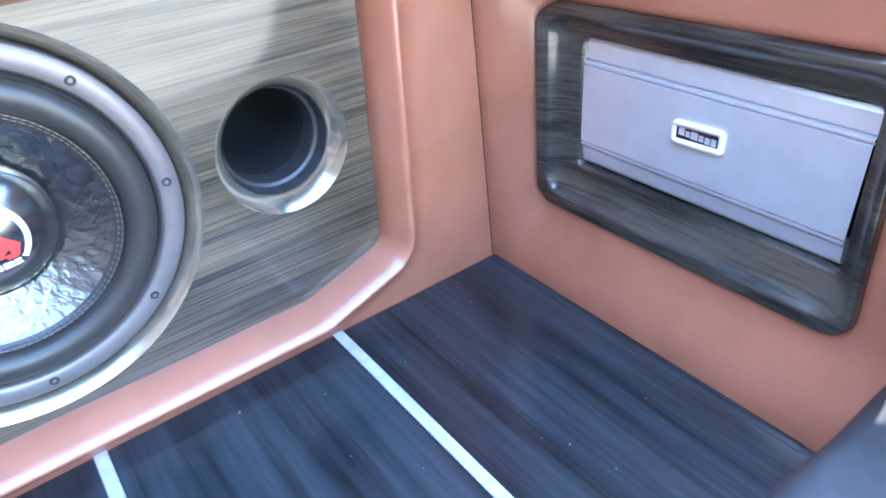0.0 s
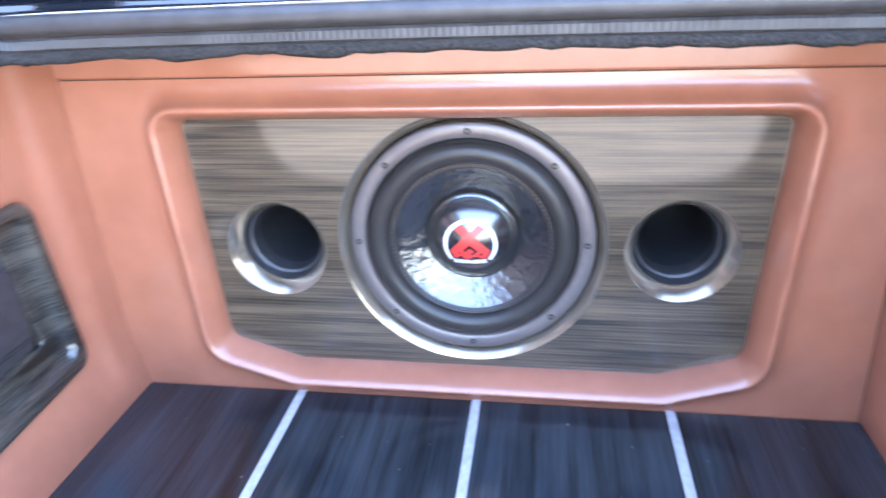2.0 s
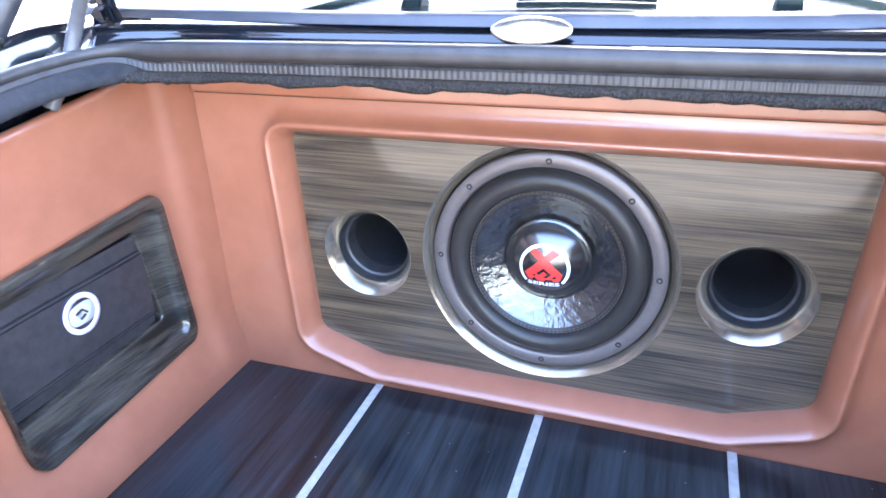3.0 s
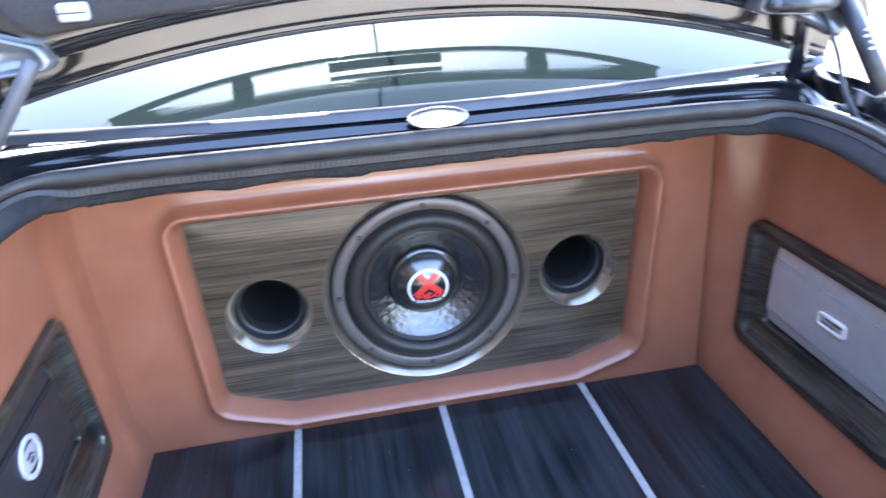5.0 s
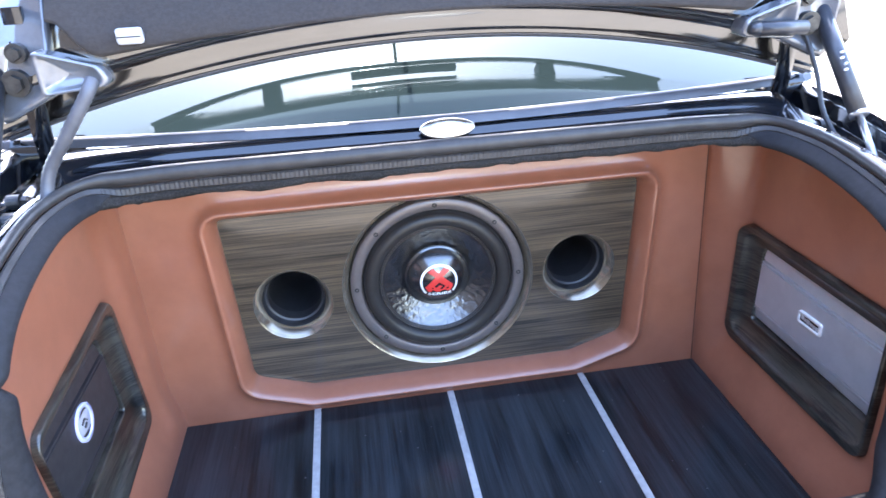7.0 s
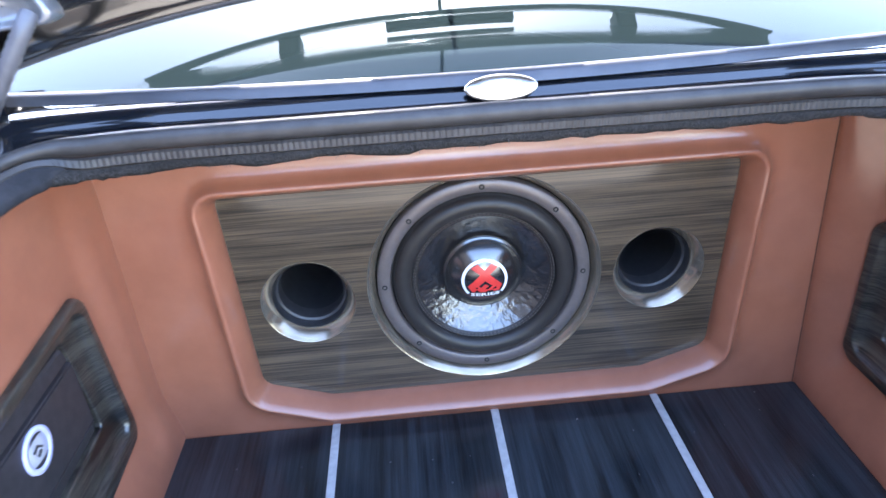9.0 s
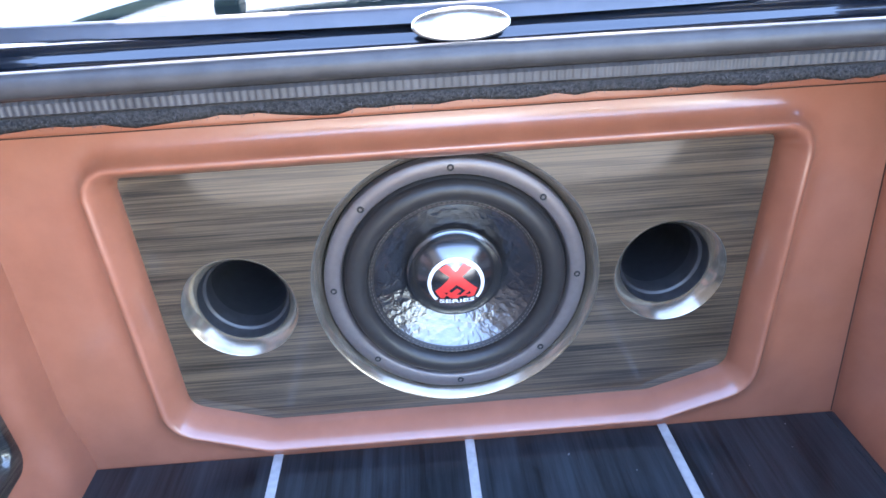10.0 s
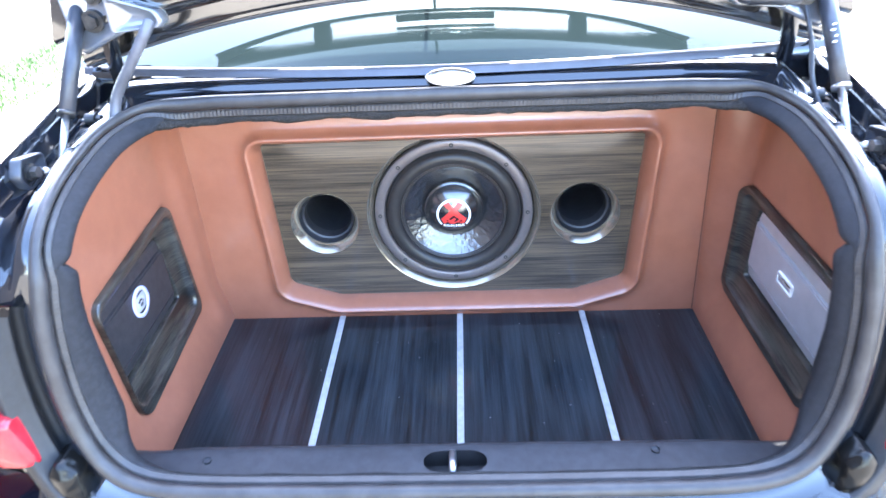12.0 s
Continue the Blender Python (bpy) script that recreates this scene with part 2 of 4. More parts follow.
# rear wall of the trunk: padded leather with a rolled frame round the laminate panel
outline = rounded([(-0.362, 0.392), (0.362, 0.392), (0.350, 0.076), (0.247, 0.042), (-0.247, 0.042), (-0.350, 0.076)],
                  [0.012, 0.012, 0.022, 0.02, 0.02, 0.022], 8)
outline = resample(outline, 360)
roll = [(-0.002, 0.02), (0, -0.012), (0.0006, -0.019), (0.0022, -0.0260), (0.006, -0.0345), (0.010, -0.0425), (0.0137, -0.0486), (0.0162, -0.0518), (0.0185, -0.0530), (0.0209, -0.0524),
        (0.0234, -0.0498), (0.0262, -0.0460), (0.0295, -0.0421), (0.034, -0.0388), (0.039, -0.0365), (0.046, -0.0349), (0.056, WALL_Y)]
wall_back = thing("wall_back", (0, WALL_Y, 0), "brown leather covered padded box front with rolled frame", "wall", kind="structure")
rows = []
for d, y in roll:
    rows.append([(p.x, y, p.y) for p in grow(outline, d)])
centre2 = Vector((0, 0.22))
last = grow(outline, 0.056)
for f in (0.35, 1.0):
    rows.append([(lambda q: (q.x, WALL_Y, q.y))(p.lerp(to_rect(p, centre2, (-0.55, -0.03), (0.55, 0.475)), f)) for p in last])
part("leather_padding", grid_mesh(rows, closed_u=True), leather, wall_back, smooth=True)
# upper strip above the seam, with a turned edge
seam = [(0.4465, WALL_Y + 0.004), (0.4462, WALL_Y), (0.4472, WALL_Y - 0.0022), (0.450, WALL_Y - 0.003), (0.47, WALL_Y - 0.003), (0.525, WALL_Y - 0.003), (0.525, 0.02)]
part("upper_leather_strip", grid_mesh([[(x, y, z) for x in np.linspace(-0.55, 0.55, 40)] for z, y in seam]), leather, wall_back, smooth=True)

# stitched joints: along the upper strip and down the corner to the side wall
part("seam", grid_mesh([[(x, WALL_Y + b, 0.4458 + a) for x in np.linspace(-0.495, 0.474, 30)] for a, b in ((-0.0008, 0.0), (-0.0004, -0.0012), (0.0005, -0.0014), (0.001, -0.0006))]), seam_mat, wall_back, "dark stitched seam line")
part("seam", grid_mesh([[(0.4972 - 0.047 * z + a, WALL_Y + b, z) for z in np.linspace(0.0, 0.49, 30)] for a, b in ((-0.0011, 0.0), (-0.0008, -0.0006), (-0.0003, -0.0010), (0.002, -0.0012))]), seam_mat, wall_back, "dark corner seam line")

# dark laminate panel with openings for the woofer and the two ports
PANEL_Y = -0.012
PORTS = [Vector((-0.261, 0, 0.214)), Vector((0.261, 0, 0.222))]
speaker_panel = thing("speaker_panel", (0, PANEL_Y, 0.05), "dark grey-brown wood grain laminate baffle panel", "panel")


def baffle():
    """Face of the panel: three holes cut in one outline, filled by triangulation, with chamfered rims."""
    bm = bmesh.new()
    edges = []
    border = resample([p for p in grow(outline, 0.004)], 120)
    loops = [[(p.x, p.y) for p in border]]
    for c, r in ((SUB, 0.1735), (PORTS[0], 0.0690), (PORTS[1], 0.0690)):
        top = 0.394
        ring = [(c.x + r * math.cos(2 * math.pi * k / 72), min(top, c.z + r * math.sin(2 * math.pi * k / 72))) for k in range(72)]
        loops.append(ring)
    for lp in loops:
        vs = [bm.verts.new((x, PANEL_Y, z)) for x, z in lp]
        edges += [bm.edges.new((vs[i - 1], vs[i])) for i in range(len(vs))]
    bmesh.ops.triangle_fill(bm, use_beauty=True, edges=edges)
    return bm


part("panel_face", baffle(), oak, speaker_panel)
part("woofer_recess", lathe([(0.1737, PANEL_Y), (0.171, PANEL_Y + 0.001), (0.1630, 0.001), (0.1620, 0.004), (0.1618, 0.014), (0.12, 0.03)], SUB), bronze, speaker_panel, "lacquered bevelled edge round the woofer opening", True)
for c in PORTS:
    port = part("port_bevel", lathe([(0.0692, PANEL_Y), (0.0675, PANEL_Y + 0.0008), (0.0570, 0.006), (0.0555, 0.008), (0.0555, 0.020)], c), bronze, speaker_panel, "lacquered bevelled port rim", True)
    part("port_collar", lathe([(0.0556, 0.008), (0.054, 0.011), (0.0535, 0.022), (0.0525, 0.024), (0.0500, 0.024), (0.0490, 0.026), (0.0490, 0.05)], c), tube_rim, port, "dark grey plastic port tube end", True)
    part("port_tube", lathe([(0.0492, 0.048), (0.0485, 0.12), (0.0485, 0.26), (0.001, 0.262)], c), tube_black, port, "deep black port tube", True)

# ---- the woofer ----
woofer = thing("subwoofer", (0, 0, SUB.z), "round black car subwoofer with glossy cone", "speaker")
part("basket_ring", lathe([(0.1585, 0.012), (0.1585, -0.003), (0.1575, -0.0045), (0.150, -0.0055), (0.141, -0.0055), (0.1395, -0.004), (0.1385, -0.001), (0.1375, 0.004)], SUB, 120), basket, woofer, "dark grey metal mounting ring", True)
surround = [(0.1385, 0.006), (0.1352, 0.006), (0.1348, -0.001)]
for k in range(13):
    a = math.pi * k / 12
    surround.append((0.1205 + 0.0140 * math.cos(a), -0.001 - 0.0125 * math.sin(a)))
surround += [(0.1065, 0.000), (0.1055, 0.003)]
part("rubber_surround", lathe(surround, SUB, 120), rubber, woofer, "thick black rubber surround", True)
part("stitched_edge", lathe([(0.1068, 0.0), (0.1062, -0.0012), (0.104, -0.0012), (0.1035, 0.0), (0.101, 0.002), (0.0995, 0.003)], SUB, 120), rubber, woofer, "", True)
stitches = bmesh.new()
for rr, yy in ((0.1050, -0.0014), (0.1022, 0.0004)):
    for k in range(110):
        a = 2 * math.pi * k / 110
        m = Matrix.Translation(SUB + Vector((rr * math.cos(a), yy, rr * math.sin(a)))) @ Matrix.Rotation(-a, 4, "Y")
        bmesh.ops.create_cube(stitches, size=1, matrix=m @ Matrix.Diagonal((0.0007, 0.0008, 0.0032, 1)))
st = part("stitching", stitches, basket, woofer, "grey stitch line")
tagged(st, kind="stuff")
cone_rows = []
for k in range(15):
    f = k / 14
    r = 0.1 - f * 0.046
    cone_rows.append((r, 0.003 + 0.026 * f ** 0.9))
part("cone", lathe(cone_rows, SUB, 120), cone_mat, woofer, "glossy black crinkled cone", True)
CAP_R, CAP_H, CAP_Y = 0.0585, 0.030, 0.016


def cap_y(r):
    big = (CAP_R ** 2 + CAP_H ** 2) / (2 * CAP_H)
    return CAP_Y - (math.sqrt(max(0, big * big - r * r)) - (big - CAP_H))


cap = part("dust_cap", lathe([(0.0600, CAP_Y + 0.006), (0.0600, CAP_Y)] + [(CAP_R * (1 - k / 20) + 1e-4, cap_y(CAP_R * (1 - k / 20))) for k in range(21)], SUB, 96), cap_mat, woofer, "glossy black domed dust cap", True)


def on_cap(quads, lift, steps=6):
    """Flat quads in the plane of the cap, wrapped on the dome."""
    bm = bmesh.new()
    for q in quads:
        a, b, c, d = [Vector(p) for p in q]
        g = []
        for i in range(steps + 1):
            row = []
            for j in range(steps + 1):
                p = a.lerp(b, i / steps).lerp(d.lerp(c, i / steps), j / steps)
                row.append(bm.verts.new((SUB.x + p.x, SUB.y + cap_y(p.length) - lift, SUB.z + p.y)))
            g.append(row)
        for i in range(steps):
            for j in range(steps):
                bm.faces.new((g[i][j], g[i + 1][j], g[i + 1][j + 1], g[i][j + 1]))
    bmesh.ops.remove_doubles(bm, verts=bm.verts, dist=1e-5)
    return bm


ring_quads = []
for k in range(40):
    a0, a1 = radians(-41 + k * 262 / 40), radians(-41 + (k + 1) * 262 / 40)
    ring_quads.append([(0.0345 * math.cos(a0), 0.0345 * math.sin(a0)), (0.0345 * math.cos(a1), 0.0345 * math.sin(a1)),
                       (0.0303 * math.cos(a1), 0.0303 * math.sin(a1)), (0.0303 * math.cos(a0), 0.0303 * math.sin(a0))])
part("emblem_ring", on_cap(ring_quads, 0.0005, 2), white_paint, cap, "white printed ring open at its foot", True)
part("emblem_mark", on_cap([
    [(-0.020, 0.0215), (-0.010, 0.0275), (0.004, 0.0150), (-0.005, 0.0105)],
    [(0.020, 0.0215), (0.010, 0.0275), (-0.004, 0.0150), (0.005, 0.0105)],
    [(-0.004, 0.0150), (-0.026, -0.008), (-0.020, -0.018), (0.0, -0.018)],
    [(0.004, 0.0150), (0.0, -0.018), (0.021, -0.018), (0.0255, -0.007)],
    [(-0.004, 0.0150), (0.004, 0.0150), (0.0015, -0.018), (-0.0015, -0.018)]], 0.0006), red_paint, cap, "red angular printed mark", True)
part("emblem_cutout", on_cap([
    [(0.0, 0.002), (-0.0095, -0.0062), (-0.0065, -0.0088), (0.0005, -0.0028)],
    [(0.0, 0.002), (0.0005, -0.0028), (0.0055, -0.0068), (0.0105, -0.0068)],
    [(0.0105, -0.0068), (0.0055, -0.0068), (-0.0005, -0.0122), (0.0045, -0.0126)],
    [(0.0160, -0.0085), (0.0168, -0.0130), (0.0105, -0.0130), (0.0110, -0.0124)],
    [(-0.0150, -0.0088), (-0.0105, -0.0088), (-0.0122, -0.0115), (-0.0130, -0.0115)],
    [(-0.0160, -0.0178), (-0.0130, -0.0140), (-0.0115, -0.0140), (-0.0080, -0.0178)],
    [(0.0010, -0.0178), (0.0035, -0.0152), (0.0120, -0.0152), (0.0125, -0.0178)]], 0.0009), gloss_black, cap, "dark gaps in the red mark", True)
lettering = bpy.data.curves.new("lettering", "FONT")
lettering.body, lettering.size, lettering.align_x, lettering.resolution_u, lettering.offset = "SERIES", 0.0080, "CENTER", 2, 0.0002
lettering_ob = new("lettering", lettering)
bpy.context.view_layer.update()
text_mesh = bpy.data.meshes.new_from_object(lettering_ob.evaluated_get(bpy.context.evaluated_depsgraph_get()))
bpy.data.objects.remove(lettering_ob)
letters = bmesh.new()
letters.from_mesh(text_mesh)
bmesh.ops.subdivide_edges(letters, edges=[e for e in letters.edges if e.calc_length() > 0.002], cuts=1)
stretch = 0.0218 / max(abs(v.co.x) for v in letters.verts)
for v in letters.verts:
    q = Vector((v.co.x * stretch, v.co.y - 0.0254))
    v.co = SUB + Vector((q.x, cap_y(q.length) - 0.0011, q.y))
part("lettering", letters, white_paint, cap, "white lettering SERIES")
screw_mesh = None
for k in range(8):
    a = radians(90 - 45 * k)
    c = SUB + Vector((0.148 * math.cos(a), -0.0055, 0.148 * math.sin(a)))
    if screw_mesh is None:
        bm = lathe([(0.0042, 0.0008), (0.0042, -0.0006), (0.0036, -0.0012), (0.0022, -0.0012), (0.0019, 0.001), (0.0003, 0.001)], (0, 0, 0), 14)
        ob = part("screw", bm, screw_mat, woofer, "black socket screw", True)
        screw_mesh = ob.data
    else:
        ob = new("screw", screw_mesh)
        ob.parent = woofer
        ob.matrix_parent_inverse = Matrix.Translation(woofer.location).inverted()
    ob.location = c

# ---- floor ----
floor = thing("floor", (0, -0.24, 0), "black wood grain trunk floor with four boards and three pale strips", "floor", kind="structure")
part("floor_base", box((-0.50, -0.475, -0.03), (0.515, -0.03, -0.006)), trim_plastic, floor)
STRIPS = (-0.246, 0.006, 0.2645)
bounds = [-0.500, *STRIPS, 0.515]
for i in range(4):
    part("board", box((bounds[i] + (0.005 if i else 0), -0.468, -0.006), (bounds[i + 1] - (0.005 if i < 3 else 0), WALL_Y - 0.002, 0.0), 0.0008, 1), plank_wood, floor)
for x in STRIPS:
    part("strip", box((x - 0.0062, -0.468, -0.005), (x + 0.0062, WALL_Y - 0.001, 0.0012), 0.0008, 1), strip_metal, floor, "pale metallic dividing strip")


rows = []
for dx, z in ((0.0, 0.0), (0.001, 0.0014), (0.006, 0.0018), (0.012, 0.001)):
    rows.append([(0.4865 + dx + (0.0018 * noise.noise((y * 40, 1.3, 0)) + 0.0012 * noise.noise((y * 130, 4.1, 0)) if dx < 0.004 else 0), y, z) for y in np.linspace(-0.447, -0.04, 120)])
part("frayed_edge", grid_mesh(rows), plank_wood, floor, "frayed dark floor covering edge")


# lint and crumbs on the boards
rng = np.random.default_rng(5)
crumbs = bmesh.new()
for k in range(30):
    x, y, r = rng.uniform(-0.47, 0.48), rng.uniform(-0.45, -0.05), rng.uniform(0.0005, 0.0012)
    m = Matrix.Translation((x, y, r * 0.5)) @ Matrix.Rotation(rng.uniform(0, 3), 4, "Z") @ Matrix.Diagonal((r * rng.uniform(1, 2.2), r, r * 0.6, 1))
    bmesh.ops.create_icosphere(crumbs, subdivisions=1, radius=1.0, matrix=m)
tagged(part("floor_lint", crumbs, lint_mat, None), "tiny pale lint specks on the black boards", "lint", kind="stuff")


# ---- side walls with recessed amplifier frames ----
def opening_z(y):
    """Height of the top edge of the side lining at a depth y."""
    return float(np.interp(y, (-0.52, -0.47, -0.455, -0.44, -0.425, -0.405, -0.35, -0.29, -0.20, -0.15, -0.09, 0.0),
                           (0.06, 0.20, 0.34, 0.400, 0.427, 0.443, 0.452, 0.459, 0.470, 0.477, 0.481, 0.483)))


def to_rim(p, c):
    """Where the ray from c through p meets the edge of the side lining."""
    far = to_rect(p, c, (-0.492, -0.02), (-0.030, 0.505))
    a, b = 0.0, 1.0
    if far.y <= opening_z(far.x) - 0.009:
        return far
    for _ in range(24):
        m = (a + b) / 2
        q = c.lerp(far, m)
        a, b = (m, b) if q.y < opening_z(q.x) - 0.009 else (a, m)
    return c.lerp(far, a)


def side_wall(side, base, frame_pts, name, label):
    def wall_x(y, z):
        far = base + 0.028 * smooth01(z / 0.11) + 0.03 * max(0, z)
        t = smooth01((y + 0.105) / 0.07)
        near = base - 0.047 * max(0, z) if side > 0 else base + 0.016 * smooth01(z / 0.11)
        x = far + (near - far) * t
        if side < 0:  # padded ridge beside the corner
            x -= 0.007 * math.exp(-((y + 0.078) / 0.020) ** 2) * smooth01(z / 0.08)
        return side * x

    holder = thing(name, (side * base, -0.25, 0), label, "wall", kind="structure")
    hole = resample(rounded(frame_pts, [0.021] * 4, 8), 200)
    c = sum(hole, Vector((0, 0))) / len(hole)
    rows = []
    steps = [-0.004, 0.0, 0.003, 0.008]
    for d in steps:
        inset = side * (0.006 if d < 0 else 0.003 if d == 0 else 0.0005 if d < 0.005 else 0)
        rows.append([(wall_x(p.x, p.y) + inset, p.x, p.y) for p in grow(hole, d)])
    last = grow(hole, 0.008)
    rim = [to_rim(p, c) for p in last]
    for k in range(1, 25):
        q = [p.lerp(e, k / 24) for p, e in zip(last, rim)]
        rows.append([(wall_x(p.x, p.y), p.x, p.y) for p in q])
    edge_row = rows[-1]
    for dx, dz, far in ((0.0008, 0.0035, 0), (0.0025, 0.0062, 0), (0.0050, 0.0080, 0), (0.0080, 0.0085, 0), (0.0105, 0.0065, 0), (0.0120, 0.0020, 0), (0.0120, -0.0200, 0)):
        rows.append([(x + side * (dx + far * smooth01((y + 0.43) / 0.06)) * smooth01((z - 0.03) / 0.05), y, z + dz * smooth01((z - 0.03) / 0.05)) for x, y, z in edge_row])
    part("leather_padding", grid_mesh(rows, closed_u=True), leather, holder, smooth=True)
    return wall_x, hole, c


def amp_frame(amp, side, wall_x, hole, inner, label):
    """A wood grain bezel that slopes inwards to a recessed opening."""
    win = resample(rounded(inner, [0.006] * 4, 8), 200)
    k = min(range(200), key=lambda i: (win[i] - hole[0]).length)
    win = win[k:] + win[:k]
    rows = []
    for f, depth in ((-0.01, 0.006), (0.0, 0.0), (0.015, -0.0040), (0.045, -0.0066), (0.08, -0.0074), (0.27, -0.0070), (0.30, -0.0066), (0.325, -0.0052), (0.35, -0.0028), (0.40, 0.0004), (0.50, 0.0040), (0.66, 0.0074), (0.84, 0.0098), (0.955, 0.0110), (0.985, 0.0118), (1.0, 0.0140), (1.001, 0.05)):
        row = []
        for i in range(200):
            p = hole[i].lerp(win[i], f)
            row.append((wall_x(p.x, p.y) + side * depth, p.x, p.y))
        rows.append(row)
    part("bezel", grid_mesh(rows, closed_u=True), oak_side, amp, label, True)


wx_r, hole_r, c_r = side_wall(1, 0.497, [(-0.086, 0.318), (-0.432, 0.324), (-0.445, 0.098), (-0.091, 0.095)], "wall_right", "brown leather padded side wall with amplifier recess")
wx_l, hole_l, c_l = side_wall(-1, 0.483, [(-0.118, 0.326), (-0.420, 0.306), (-0.406, 0.073), (-0.108, 0.088)], "wall_left", "brown leather padded side wall with amplifier recess")


def amplifier(side, x, lo, hi, body_mat, label):
    """Flat finned housing with raised edges; lo, hi: (y, z) of the face."""
    amp = thing("amplifier", (side * x, (lo[0] + hi[0]) / 2, lo[1]), label, "amplifier")
    prof = [(0.0, 0.0075), (0.004, 0.0050), (0.0185, 0.0028), (0.0195, 0.0052), (0.0208, 0.0052), (0.0216, 0.0006), (0.0240, 0.0002), (0.0248, 0.0030), (0.0258, 0.0030), (0.0266, 0.0)]
    h = hi[1] - lo[1]
    prof = prof + [(h - a, d) for a, d in reversed(prof)]
    rows = [[(side * (x + d), y, lo[1] + a) for y in (lo[0], hi[0])] for a, d in prof]
    rows = [[(side * (x + 0.05), y, lo[1]) for y in (lo[0], hi[0])]] + rows + [[(side * (x + 0.05), y, hi[1]) for y in (lo[0], hi[0])]]
    part("housing", grid_mesh(rows), body_mat, amp, "finned metal housing")
    return amp


amp_r = amplifier(1, 0.5435, (-0.4135, 0.149), (-0.1345, 0.2835), alu, "silver grey car amplifier with grooved edges")
amp_l = amplifier(-1, 0.530, (-0.400, 0.134), (-0.162, 0.275), alu_dark, "dark grey car amplifier with grooved edges")
amp_frame(amp_r, 1, wx_r, hole_r, [(-0.131, 0.285), (-0.413, 0.287), (-0.418, 0.147), (-0.134, 0.147)], "dark wood grain bezel round the silver amplifier")
amp_frame(amp_l, -1, wx_l, hole_l, [(-0.166, 0.284), (-0.406, 0.272), (-0.398, 0.130), (-0.154, 0.142)], "dark wood grain bezel round the grey amplifier")


def oriented_ring(outer, inner, x, side, thick):
    rows = []
    for lp, dx in ((outer, 0.0), (outer, -thick), (inner, -thick), (inner, 0.0)):
        rows.append([(side * (x + dx), p.x, p.y) for p in lp])
    return grid_mesh(rows, closed_u=True)


badge_out = resample(rounded([(-0.246, 0.232), (-0.300, 0.234), (-0.300, 0.211), (-0.246, 0.209)], [0.005] * 4), 80)
badge_in = resample(rounded([(-0.251, 0.2268), (-0.295, 0.2286), (-0.295, 0.2164), (-0.251, 0.2146)], [0.001] * 4), 80)
part("badge_frame", oriented_ring(badge_out, badge_in, 0.5435, 1, 0.003), white_paint, amp_r, "white rectangular badge outline", True)
part("badge_plate", box((0.542, -0.2955, 0.2135), (0.5435, -0.2505, 0.229)), gloss_black, amp_r, "dark badge plate")
for y0, w, z0, z1 in ((-0.2540, 0.0062, 0.2190, 0.2262), (-0.2615, 0.0040, 0.2186, 0.2240), (-0.2668, 0.0072, 0.2180, 0.2250), (-0.2752, 0.0046, 0.2182, 0.2238), (-0.2812, 0.0052, 0.2176, 0.2236), (-0.2876, 0.0050, 0.2174, 0.2240)):
    part("badge_mark", box((0.5415, y0 - w, z0), (0.5423, y0, z1)), alu, amp_r, "grey unreadable lettering bar")
disc_c = (-0.276, 0.219)


def ring_at(r0, r1, x, side, thick, n=48):
    o = [Vector((disc_c[0] + r0 * math.cos(2 * math.pi * k / n), disc_c[1] + r0 * math.sin(2 * math.pi * k / n))) for k in range(n)]
    i = [Vector((disc_c[0] + r1 * math.cos(2 * math.pi * k / n), disc_c[1] + r1 * math.sin(2 * math.pi * k / n))) for k in range(n)]
    return oriented_ring(o, i, x, side, thick)


part("emblem_ring", ring_at(0.027, 0.0205, 0.530, -1, 0.003), blue_white, amp_l, "pale blue-white round emblem ring", True)
part("emblem_disc", ring_at(0.0207, 0.0002, 0.530, -1, 0.0012), pale_plastic, amp_l, "pale grey emblem disc", True)
for a0, a1 in ((38, 150), (215, 318)):
    arc = []
    for k in range(21):
        a, f = radians(a0 + (a1 - a0) * k / 20), math.sin(math.pi * k / 20)
        row = []
        for r, x in ((0.0200, 0.5288), (0.0200, 0.5283), (0.0196 - 0.0052 * f, 0.5283), (0.0196 - 0.0052 * f, 0.5288)):
            row.append((-x, disc_c[0] + r * math.cos(a), disc_c[1] + r * math.sin(a)))
        arc.append(row)
    part("emblem_arc", grid_mesh(arc), alu_dark, amp_l, "dark grey crescent on the emblem")
for y0, z0, y1, z1, r in ((-0.009, 0.002, 0.001, 0.005, 0.0016), (0.001, 0.005, 0.008, -0.002, 0.0014), (-0.004, -0.006, 0.004, -0.003, 0.0020)):
    part("emblem_mark", rod((-0.5284, disc_c[0] + y0, disc_c[1] + z0), (-0.5284, disc_c[0] + y1, disc_c[1] + z1), r, 6), alu_dark, amp_l, "dark emblem marking")


# ---- opening: flange, weather seal and trims ----
def spline(pts, n, closed=True):
    out = []
    k = len(pts)
    P = [Vector(p) for p in pts]
    for i in range(k if closed else k - 1):
        a, b, c, d = (P[(i - 1) % k], P[i], P[(i + 1) % k], P[(i + 2) % k]) if closed else (P[max(0, i - 1)], P[i], P[i + 1], P[min(k - 1, i + 2)])
        for j in range(n):
            t = j / n
            out.append(0.5 * (2 * b + (c - a) * t + (2 * a - 5 * b + 4 * c - d) * t * t + (3 * b - a - 3 * c + d) * t ** 3))
    return out


